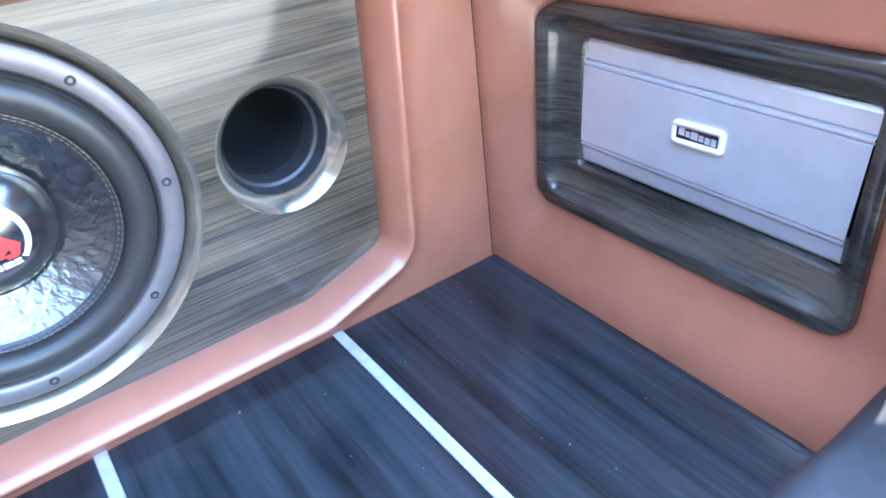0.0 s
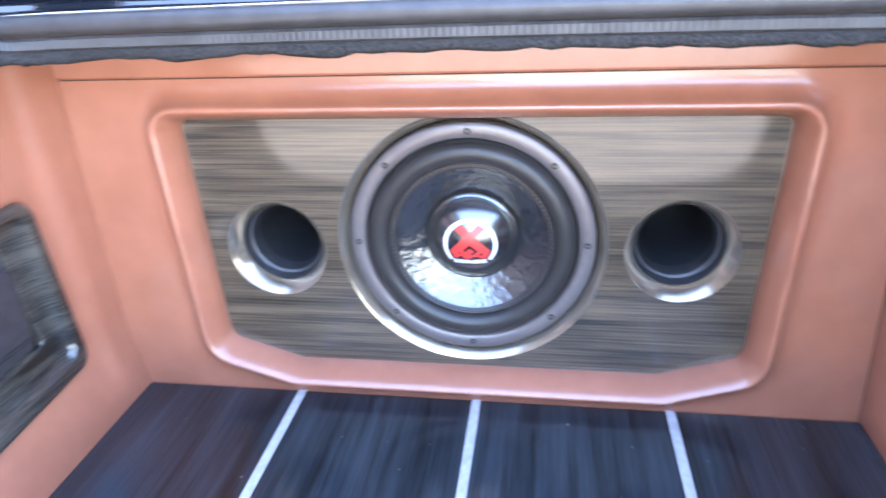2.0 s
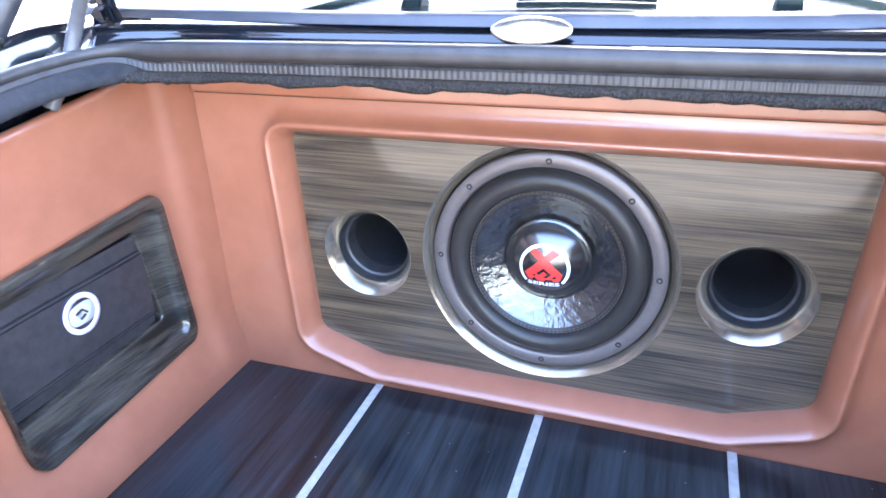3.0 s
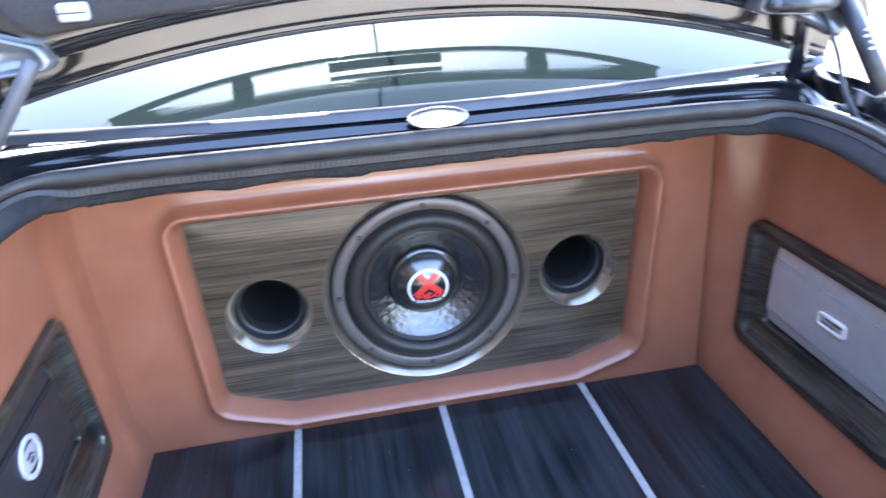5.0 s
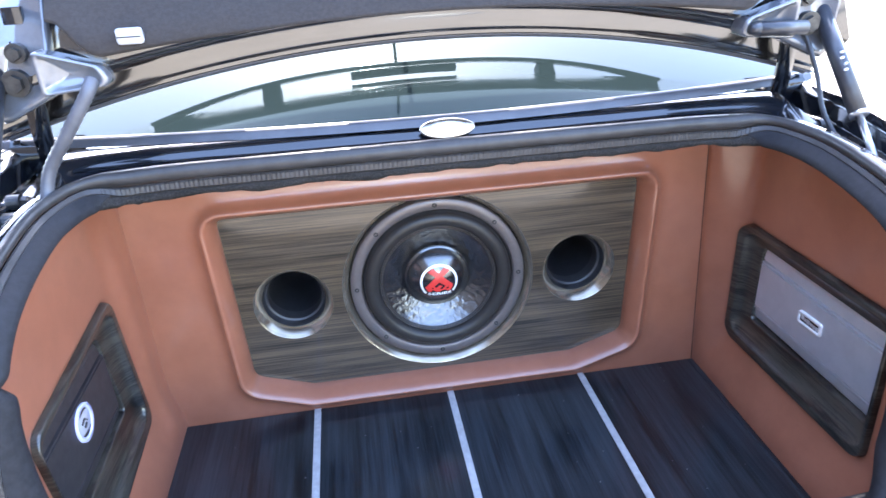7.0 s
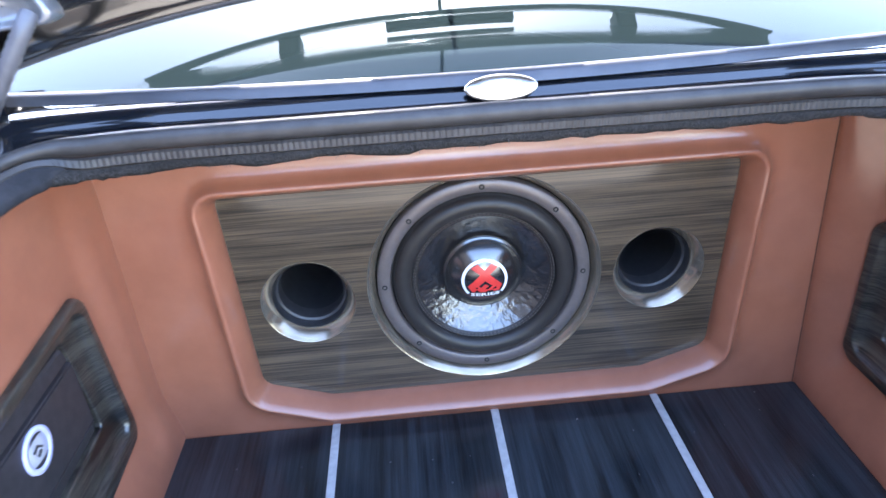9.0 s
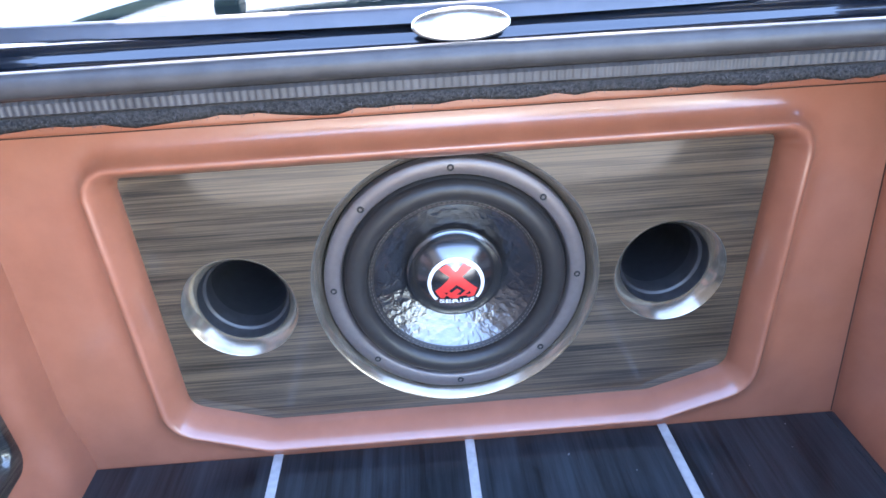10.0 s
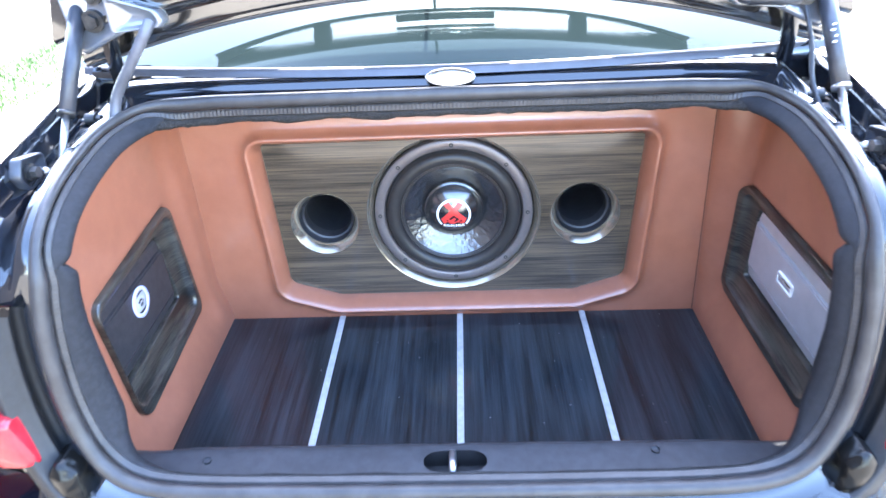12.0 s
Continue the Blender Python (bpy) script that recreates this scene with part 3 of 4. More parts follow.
half = [(0.0, -0.166, 0.520), (0.22, -0.164, 0.519), (0.385, -0.160, 0.517), (0.468, -0.178, 0.514), (0.503, -0.245, 0.508), (0.508, -0.330, 0.498),
        (0.505, -0.420, 0.478), (0.505, -0.478, 0.440), (0.512, -0.505, 0.385), (0.516, -0.522, 0.310), (0.510, -0.538, 0.225), (0.484, -0.556, 0.156),
        (0.440, -0.567, 0.119), (0.360, -0.571, 0.105), (0.195, -0.571, 0.101)]
loop3 = half + [(0.0, -0.571, 0.100)] + [(-x, y, z) for x, y, z in reversed(half[1:])]
path = spline(loop3, 14)
def upper_side(p):
    """1 along the upper sides of the opening, 0 elsewhere."""
    return smooth01((abs(p.x) - 0.43) / 0.06) * smooth01((p.z - 0.40) / 0.05)


HUB = Vector((0, -0.20, 0.20))
frames = []
for i, p in enumerate(path):
    t = (path[(i + 1) % len(path)] - path[i - 1]).normalized()
    v = HUB - p
    v.x *= 0.75 if abs(p.x) > 0.3 else 0.2
    inw = (v - t * v.dot(t)).normalized()
    nrm = t.cross(inw).normalized()
    if nrm.dot(Vector((0, -0.8, 0.6))) < 0:
        nrm = -nrm
    frames.append((p - inw * 0.009 * upper_side(p), inw, nrm))


def side_share(p):
    """The strip is narrower inwards along the sides of the opening."""
    return 1 - 0.12 * smooth01((abs(p.x) - 0.44) / 0.05) * smooth01((p.z - 0.12) / 0.08) - 0.15 * upper_side(p)


def sweep(section, jitter=None):
    rows = []
    for i, (p, inw, nrm) in enumerate(frames):
        thin = 1 - 0.35 * upper_side(p)
        rows.append([p + inw * (a * thin + (jitter(i, k) if jitter else 0)) * (side_share(p) if a > 0.006 else 1) + nrm * b * thin for k, (a, b) in enumerate(section)])
    return grid_mesh(rows, closed_v=True)


weather_seal = thing("weather_seal", (0, -0.571, 0.100), "black rubber weatherstrip round the trunk opening", "seal")
part("bulb", sweep([(-0.015, -0.005), (-0.017, 0.003), (-0.015, 0.010), (-0.008, 0.0145), (0.000, 0.013), (0.004, 0.008), (0.0045, 0.004), (0.0065, 0.001)]), seal_rubber, weather_seal, "hollow rubber bulb", True)
# ribbed gripping band: fine ridges across the strip
dense = []
for i in range(len(frames)):
    p, a, b = frames[i]
    p2, a2, b2 = frames[(i + 1) % len(frames)]
    k = max(1, round((p2 - p).length / 0.0016))
    for j in range(k):
        f = j / k
        dense.append((p.lerp(p2, f), a.lerp(a2, f), b.lerp(b2, f)))
rows = []
for i, (p, inw, nrm) in enumerate(dense):
    e = 0.0 if upper_side(p) > 0.6 else (0.0006 if p.y > -0.2 else 0.00022 if p.z > 0.14 else 0.0) if (i // 2) % 2 else 0.0
    k = side_share(p)
    rows.append([p + inw * 0.006 * k + nrm * (0.003 + e), p + inw * 0.009 * k + nrm * (0.0055 + e), p + inw * 0.017 * k + nrm * (0.005 + e), p + inw * 0.0195 * k + nrm * 0.001])
part("ribbed_band", grid_mesh(rows, closed_v=True), seal_rubber, weather_seal, "ribbed rubber gripping band", False)
rng = random.Random(4)
edge = [0.0] * len(frames)
for i in range(len(frames)):
    x = frames[i][0].x
    edge[i] = 0.004 * noise.noise((x * 14, 3.1, 0)) + 0.003 * noise.noise((x * 45, 8.2, 0)) + rng.uniform(-0.0008, 0.0008)
rows = []
for i, (p, inw, nrm) in enumerate(frames):
    fade = 1 - 0.55 * smooth01((-0.165 - p.y) / 0.05)
    side_w = upper_side(p)
    rows.append([p + inw * (0.018 * side_share(p) + a * (fade + 1.1 * side_w) + (edge[i] * (1 - side_w) * fade if j in (2, 3) else 0)) + nrm * b * (0.4 + 0.6 * fade) for j, (a, b) in enumerate(((0.0, 0.001), (0.003, 0.003), (0.009, 0.002), (0.012, -0.001), (0.009, -0.004)))])
part("felt_edge", grid_mesh(rows, closed_v=True), carpet, weather_seal, "ragged dark felt edge", True)

# smooth dark lip over the felt along the upper sides
for side in (-1, 1):
    rows = []
    for p, inw, nrm in frames:
        if p.x * side > 0 and upper_side(p) > 0.35:
            w = 0.0262 * (upper_side(p) - 0.25) / 0.75
            rows.append([p + inw * (0.018 * side_share(p) - 0.002 + w * f) + nrm * b for f, b in ((0.0, 0.0030), (0.3, 0.0042), (0.7, 0.0036), (1.0, 0.0012), (1.02, -0.003))])
    part("side_lip", grid_mesh(rows), flap_mat, weather_seal, "smooth dark fabric lip", True)
rng = np.random.default_rng(11)
verts, faces = [], []
for i, (p, inw, nrm) in enumerate(frames):
    if p.y < -0.2:
        continue
    q, _, _ = frames[(i + 1) % len(frames)]
    for k in range(26):
        f = rng.uniform()
        base = p.lerp(q, f) + inw * (0.018 + rng.uniform(0.002, 0.012) + 0.6 * edge[i]) + nrm * rng.uniform(-0.001, 0.0028)
        d = Vector(rng.normal(0, 1, 3)) * 0.0012 + inw * rng.uniform(0.0002, 0.0024) + nrm * rng.uniform(0, 0.0012)
        w = Vector((0.00028, 0, 0))
        n0 = len(verts)
        verts += [base - w, base + w, base + d]
        faces.append((n0, n0 + 1, n0 + 2))
me = bpy.data.meshes.new("felt_fuzz")
me.from_pydata(verts, [], faces)
me.materials.append(fibre_mat)
fibres = new("felt_fuzz", me)
fibres.parent = weather_seal
fibres.matrix_parent_inverse = Matrix.Translation(weather_seal.location).inverted()
tagged(fibres, "loose grey felt fibres", kind="stuff")

# side and sill carpet trims that lie inside the seal
rear_trim = thing("sill_trim", (0, -0.47, 0), "dark grey textured plastic sill cover with latch slot", "trim", kind="structure")


def sill_mesh():
    prof = [(-0.452, -0.004), (-0.468, 0.055), (-0.476, 0.082), (-0.483, 0.092), (-0.491, 0.0955), (-0.500, 0.096), (-0.540, 0.096), (-0.552, 0.095), (-0.565, 0.083)]
    xs = list(np.linspace(-0.54, -0.046, 24)) + list(np.linspace(-0.042, 0.042, 15)) + list(np.linspace(0.046, 0.54, 24))
    bm = bmesh.new()
    g = []
    for y, z in prof:
        row = []
        for x in xs:
            up = 0.2 * max(0.0, abs(x) - 0.45) ** 1.3
            yy = y - (0.006 * smooth01((abs(x) - 0.36) / 0.12) if y > -0.495 else 0)
            if y in (-0.500, -0.540) and abs(x) < 0.0465:
                yy = -0.52 + (0.02 if y > -0.52 else -0.02) * max(0.02, 1 - (abs(x) / 0.0465) ** 4) ** 0.5
            row.append(bm.verts.new((x, yy, z + up + 0.0006 * math.sin(x * 60))))
        g.append(row)
    for i in range(len(prof) - 1):
        for j in range(len(xs) - 1):
            if i == 5 and -0.045 < (xs[j] + xs[j + 1]) / 2 < 0.045:
                continue
            bm.faces.new((g[i][j], g[i][j + 1], g[i + 1][j + 1], g[i + 1][j]))
    return bm


part("sill_cover", sill_mesh(), trim_plastic, rear_trim, smooth=True)
part("latch_pocket", merge(box((-0.05, -0.543, 0.058), (0.05, -0.497, 0.063)), box((-0.05, -0.500, 0.060), (0.05, -0.4965, 0.095)), box((-0.05, -0.5435, 0.060), (0.05, -0.540, 0.095)),
                           box((-0.052, -0.543, 0.060), (-0.047, -0.497, 0.095)), box((0.047, -0.543, 0.060), (0.052, -0.497, 0.095))), tube_black, rear_trim, "dark latch pocket")
part("striker", merge(rod((-0.004, -0.539, 0.093), (-0.004, -0.501, 0.093), 0.0055), rod((-0.004, -0.537, 0.063), (-0.004, -0.537, 0.094), 0.0055), rod((-0.004, -0.503, 0.063), (-0.004, -0.503, 0.094), 0.0055)), steel, rear_trim, "shiny steel latch striker", True)
for x, y in ((-0.365, -0.514), (0.29, -0.506)):
    part("clip", lathe([(0.006, 0.002), (0.006, -0.001), (0.003, -0.002), (0.0003, -0.002)], (0, 0, 0), 16), trim_plastic, rear_trim, "", True).matrix_basis = pose(x, y, 0.097, 90, 0, 0)

for side in (-1, 1):
    trim = thing("side_trim", (side * 0.5, -0.49, 0.1), "black carpet flap trim beside the trunk opening", "trim", kind="structure")
    rows = []
    ids = [i for i, (p, a, b) in enumerate(frames) if p.x * side > 0.40 and 0.112 < p.z < 0.452 and p.y < -0.4]
    ids.sort(key=lambda i: frames[i][0].z)
    for n_, i in enumerate(ids):
        p, inw, nrm = frames[i]
        w = 0.006 + 0.020 * smooth01((0.445 - p.z) / 0.03) + (0.015 if side < 0 else 0.004) * smooth01((0.42 - p.z) / 0.2)
        w *= 0.25 + 0.75 * smooth01((p.z - 0.105) / 0.10)
        rows.append([p + inw * 0.016 + nrm * 0.002, p + inw * (0.016 + w * 0.4) + nrm * 0.003, p + inw * (0.016 + w * 0.8) - nrm * 0.002, p + inw * (0.016 + w) - nrm * 0.008, p + inw * (0.018 + w) - nrm * 0.016])
    part("carpet_flap", grid_mesh(rows), flap_mat, trim, smooth=True)

# ---- the car round the opening ----
car = thing("car_body", (0, 0, -0.62), "glossy black sedan body round the open trunk", "car")
# gutter and deck between the seal and the outer edges of the body
rows = []
outer_h = []
for i, (p, inw, nrm) in enumerate(frames):
    sx = 1 if p.x >= 0 else -1
    w = smooth01((abs(p.x) - 0.38) / 0.12)
    top = smooth01((p.z - 0.30) / 0.2)
    k = 0.012 * side_share(p)
    upright = smooth01((abs(p.x) - 0.47) / 0.03) * smooth01((p.z - 0.38) / 0.05)
    k -= 0.009 * upright
    row = [p + inw * k - nrm.lerp(Vector((0, 0, 1)), upright) * (0.052 - 0.042 * smooth01((abs(p.x) - 0.36) / 0.07) * smooth01((p.z - 0.38) / 0.05)), p + inw * k - nrm * 0.006, p - inw * 0.010 - nrm * 0.006]
    g1 = p - inw * 0.022 - nrm * 0.012
    row.append(g1)
    if p.y > -0.2:
        row[2:] = [p - inw * 0.012 - nrm * 0.003, Vector((p.x * 1.01, p.y + 0.013, 0.527))]
        row += [Vector((p.x * 1.02, p.y + 0.019, 0.5385)), Vector((p.x * 1.03, p.y + 0.024, 0.5445)), Vector((p.x * 1.04, p.y + 0.034, 0.5485 + 0.004 * (1 - (p.x / 0.5) ** 2))), Vector((p.x * 1.06, p.y + 0.075, 0.549))]
    elif p.z > 0.14:
        z = p.z
        back = 0.075 * smooth01((0.42 - z) / 0.06)
        p = p + Vector((0, back, 0))
        up = smooth01((z - 0.40) / 0.05)
        row += [Vector((sx * (abs(p.x) + 0.045), p.y - 0.01, z - 0.035 * w - 0.002 * up)), Vector((sx * (abs(p.x) + 0.085 - 0.032 * up), p.y - 0.012, z - 0.035 - 0.017 * up)),
                Vector((sx * (abs(p.x) + 0.105 - 0.044 * up), p.y - 0.012, z - 0.022 - 0.02 * up)), Vector((sx * (abs(p.x) + 0.20 - 0.11 * up), p.y + 0.0, z - 0.10 + 0.07 * up))]
    else:
        row += [Vector((p.x * 1.05, p.y - 0.025, p.z - 0.030)), Vector((p.x * 1.10, p.y - 0.045, p.z - 0.030)), Vector((p.x * 1.16, p.y - 0.06, p.z - 0.045)), Vector((p.x * 1.3, p.y - 0.08, p.z - 0.12))]
    rows.append(row)
part("gutter_panel", grid_mesh(rows, closed_v=True), car_paint, car, "glossy black painted gutter and flange", True)
# dull rubber channel between the seal and the tail lights
for side in (-1, 1):
    ids = sorted([i for i, (p, a, b) in enumerate(frames) if p.x * side > 0.40 and 0.115 < p.z < 0.37 and p.y < -0.4], key=lambda i: frames[i][0].z)
    rows = []
    for i in ids:
        p, inw, nrm = frames[i]
        rows.append([p - inw * a + nrm * b for a, b in ((0.014, -0.006), (0.019, -0.050), (0.034, -0.052), (0.037, -0.024), (0.041, -0.018), (0.047, -0.024), (0.053, -0.017), (0.060, -0.022), (0.067, -0.015), (0.074, -0.020), (0.082, -0.05))])
    part("rubber_channel", grid_mesh(rows), tube_black, car, "dull black rubber channel", True)


# rear window above the rear deck
def glass_y(x, s):
    return -0.128 + 0.06 * (x / 0.55) ** 2 + s * math.cos(radians(24)), 0.556 + s * math.sin(radians(24)) - 0.03 * (x / 0.6) ** 2 * s / 0.5


rows = []
for s in np.linspace(0, 0.75, 16):
    rows.append([(x * (1 - 0.12 * s), *glass_y(x, s)) for x in np.linspace(-0.64, 0.64, 33)])
window = part("rear_window", grid_mesh(rows), glass_mat, car, "dark tinted curved rear window glass", True)
rows = []
for a, b in ((0.0, 0.002), (-0.003, 0.006), (-0.009, 0.007), (-0.014, 0.003), (-0.018, -0.006)):
    rows.append([(x, glass_y(x, 0)[0] + a, glass_y(x, 0)[1] + b) for x in np.linspace(-0.62, 0.62, 41)])
part("window_moulding", grid_mesh(rows), moulding_mat, car, "black rubber window moulding, bluish sky reflection in its colour", True)
def edge_drop(y):
    """How far the fender's edge has fallen towards the tail."""
    return 0.15 * max(0.0, -0.18 - y) + 0.10 * smooth01((-0.455 - y) / 0.06)


# roof and pillars in front of the glass
rows = []
for y, z, w in ((0.55, 0.84, 0.56), (0.60, 0.87, 0.56), (0.8, 0.91, 0.56), (1.3, 0.92, 0.55), (1.8, 0.85, 0.55)):
    rows.append([(x, y, z - 0.06 * (x / 0.56) ** 2) for x in np.linspace(-w, w, 17)])
part("roof", grid_mesh(rows), car_paint, car, "", True)
for sx in (-1, 1):
    rows = []
    for x, z in ((0.592, 0.548), (0.598, 0.552), (0.608, 0.551), (0.625, 0.540), (0.66, 0.510), (0.70, 0.46), (0.76, 0.40), (0.80, 0.30), (0.82, 0.1), (0.82, -0.25)):
        rows.append([(sx * x, y, z - edge_drop(y)) for y in np.linspace(0.25, -0.50, 24)])
    part("fender", grid_mesh(rows), car_paint, car, "glossy black rear fender", True)
    # folded and stepped inner edge between gutter and fender
    rows = []
    for x, z in ((0.545, 0.455), (0.560, 0.462), (0.568, 0.490), (0.570, 0.506), (0.5715, 0.509), (0.581, 0.511), (0.5825, 0.514), (0.584, 0.537), (0.586, 0.541), (0.592, 0.548)):
        rows.append([(sx * x, y, z - edge_drop(y)) for y in np.linspace(-0.06, -0.48, 20)])
    part("fender_fold", grid_mesh(rows), car_paint, car, "stepped black inner edge of the fender", True)
    rows = []
    for y, z in ((-0.06, 0.48), (-0.075, 0.52), (-0.085, 0.55), (-0.07, 0.562)):
        rows.append([(sx * x, y, z) for x in np.linspace(0.50, 0.60, 8)])
    part("corner_panel", grid_mesh(rows), car_paint, car, "", True)
    # added block that stops sun leaking in at the deck corner
    part("corner_leak_block", box((min(sx * 0.510, sx * 0.586), -0.190, 0.502), (max(sx * 0.510, sx * 0.586), -0.02, 0.511), 0.002, 1), car_paint, car, "added black block against sun leaking in below the deck")
    # tail lamp
    outl = resample(rounded([(0.574, 0.246), (0.76, 0.262), (0.80, 0.185), (0.66, 0.168), (0.552, 0.168)], [0.006] * 5), 80)
    mid = sum(outl, Vector((0, 0))) / len(outl)
    rows = []
    for f, d in ((1.0, 0.018), (1.0, 0.0), (0.97, -0.006), (0.9, -0.010), (0.5, -0.014), (0.02, -0.015)):
        rows.append([(sx * (mid.x + (p.x - mid.x) * f), -0.578 + d + 0.5 * max(0, mid.x + (p.x - mid.x) * f - 0.6), mid.y + (p.y - mid.y) * f) for p in outl])
    part("tail_light", grid_mesh(rows, closed_u=True), red_lens, car, "red tail light lens", True)
    cover = rounded([(0.500, 0.088), (0.545, 0.095), (0.545, 0.160), (0.527, 0.182), (0.505, 0.155)], [0.012] * 5)
    cover = resample(cover, 50)
    cc = sum(cover, Vector((0, 0))) / 50
    rows = []
    for f, y in ((1.0, -0.55), (1.0, -0.582), (0.92, -0.590), (0.5, -0.596), (0.02, -0.598)):
        rows.append([(sx * (cc.x + (p.x - cc.x) * f), y, cc.y + (p.y - cc.y) * f) for p in cover])
    part("corner_cover", grid_mesh(rows, closed_u=True), crumpled, car, "crumpled glossy black plastic corner cover", True)
rows = []
for y, z in ((-0.580, 0.078), (-0.595, 0.072), (-0.62, 0.070), (-0.655, 0.066), (-0.678, 0.05), (-0.685, 0.0), (-0.68, -0.25), (-0.62, -0.35)):
    rows.append([(x, y + 0.10 * (x / 0.8) ** 2, z) for x in np.linspace(-0.82, 0.82, 41)])
part("bumper", grid_mesh(rows), car_paint, car, "glossy black rear bumper", True)
rows = []
for x, z in ((-0.80, -0.25), (0.80, -0.25)):
    rows.append([(x, y, -0.30) for y in (-0.6, 1.9)])
part("underbody", grid_mesh(rows), tube_black, car)

# sides, front and greenhouse of the sedan, beyond the lid
for sx in (-1, 1):
    rows = []
    for x, z in ((0.70, 0.43), (0.78, 0.40), (0.82, 0.30), (0.84, 0.05), (0.82, -0.20), (0.80, -0.36)):
        rows.append([(sx * x * (1 - 0.10 * smooth01((y - 2.6) / 1.1)), y, z - 0.10 * smooth01((y - 2.2) / 1.4) * (z > 0)) for y in np.linspace(0.24, 3.7, 30)])
    part("body_side", grid_mesh(rows), car_paint, car, "", True)
    rows = []
    for f in (0.0, 0.5, 1.0):
        rows.append([(sx * (0.72 - 0.17 * f), 0.30 + 0.27 * f + (2.1 - 0.85 * f) * s, 0.44 + 0.36 * f) for s in np.linspace(0, 1, 12)])
    part("side_window", grid_mesh(rows), glass_mat, car, "dark side window", True)
    for y in (0.42, 2.95):
        tyre = part("wheel", merge(*[rod((sx * a, y, -0.31), (sx * b, y, -0.31), r, 32, r2) for a, b, r, r2 in ((0.64, 0.66, 0.29, 0.31), (0.66, 0.80, 0.31, 0.31), (0.80, 0.82, 0.31, 0.29))]), tube_black, car, "black tyre", True)
        part("rim", merge(rod((sx * 0.815, y, -0.31), (sx * 0.828, y, -0.31), 0.20, 28), rod((sx * 0.82, y, -0.31), (sx * 0.84, y, -0.31), 0.05, 16)), steel, tyre, "metal wheel rim")
rows = []
for y, z, w in ((2.40, 0.42, 0.74), (2.7, 0.40, 0.73), (3.3, 0.34, 0.70), (3.68, 0.24, 0.66), (3.74, 0.05, 0.66), (3.74, -0.30, 0.66)):
    rows.append([(x, y - 0.12 * (x / 0.7) ** 2, z - 0.03 * (x / 0.7) ** 2) for x in np.linspace(-w, w, 17)])
part("hood", grid_mesh(rows), car_paint, car, "", True)
rows = []
for f in (0.0, 0.5, 1.0):
    rows.append([(x * (1 + 0.3 * f), 1.78 + 0.65 * f - 0.1 * (x / 0.56) ** 2, 0.85 - 0.43 * f - 0.06 * (x / 0.56) ** 2 * (1 - f)) for x in np.linspace(-0.54, 0.54, 15)])
part("windscreen", grid_mesh(rows), glass_mat, car, "dark windscreen", True)

# oval chrome badge on the rear deck
rows = []
for f, d in ((1.0, 0.0), (1.0, 0.002), (0.94, 0.003), (0.5, 0.0034), (0.01, 0.0035)):
    rows.append([(0.006 + 0.039 * f * math.cos(a), -0.158 + 0.014 * f * math.sin(a) * 0.72 - d * 0.7, 0.5485 + 0.0155 * f * math.sin(a) * 0.72 + d * 0.7) for a in np.linspace(0, 2 * math.pi, 48, endpoint=False)])
badge = tagged(part("oval_badge", grid_mesh(rows, closed_u=True), chrome, None, smooth=True), "small oval polished chrome badge on the rear deck", "badge")

# ---- trunk lid, standing open ----
lid = thing("trunk_lid", (0, -0.12, 0.62), "open black trunk lid with dark felt liner", "trunk lid")


def lid_low(x):
    return 0.664 - 0.275 * x * x


LID_TOP, LEAN_OVER = 0.98, 0.72


def lid_sheet(prof, w, n=41):
    """prof: (share of the way up from the lower arc, y before the lid's lean)."""
    rows = []
    for h, y in prof:
        row = []
        for x in np.linspace(-w, w, n):
            z = lid_low(x) * (1 - h) + (LID_TOP - 0.04 * (x / 0.6) ** 2) * h
            row.append((x, y + 0.02 * (x / 0.6) ** 2 + LEAN_OVER * max(0.0, z - 0.70), z))
        rows.append(row)
    return grid_mesh(rows)


part("outer_skin", lid_sheet([(0.0, -0.103), (0.01, -0.094), (0.05, -0.085), (0.14, -0.060), (0.30, -0.025), (0.6, 0.005), (0.9, -0.005), (1.0, -0.03)], 0.60), car_paint, lid, "glossy black outer lid skin", True)
part("inner_skin", lid_sheet([(0.0, -0.105), (0.007, -0.110), (0.014, -0.112), (0.024, -0.110), (0.03, -0.1128), (0.045, -0.1138), (0.07, -0.1146), (0.10, -0.1152), (0.125, -0.1162), (0.135, -0.130), (0.145, -0.172), (0.17, -0.180), (0.6, -0.165), (1.0, -0.10)], 0.60), lid_paint, lid, "glossy black inner lid frame", True)
part("edge_trim", lid_sheet([(-0.008, -0.100), (-0.009, -0.106), (0.0012, -0.1125), (0.0085, -0.1125)], 0.59), moulding_mat, lid, "grey folded edge line", True)
ol = []
for k in range(81):
    x = -0.47 + 0.94 * k / 80
    e = smooth01((0.47 - abs(x)) / 0.06)
    ol.append((x, 0.706 - 0.15 * x * x + 0.05 * (1 - e)))
rows = []
for y0, lift in ((-0.176, 0.0), (-0.190, 0.001), (-0.193, 0.006), (-0.190, 0.03), (-0.185, 0.12), (-0.176, 0.22)):
    rows.append([(x, y0 + LEAN_OVER * max(0.0, z + lift - 0.70), z + lift) for x, z in ol])
part("felt_liner", grid_mesh(rows), liner_mat, lid, "dark grey felt lid liner", True)
grip = part("pull_handle", box((-0.388, -0.200, 0.6945), (-0.357, -0.190, 0.7135), 0.004), pale_plastic, lid, "pale grey plastic pull handle")
part("handle_recess", box((-0.386, -0.2012, 0.7030), (-0.359, -0.1995, 0.7042)), trim_plastic, grip)
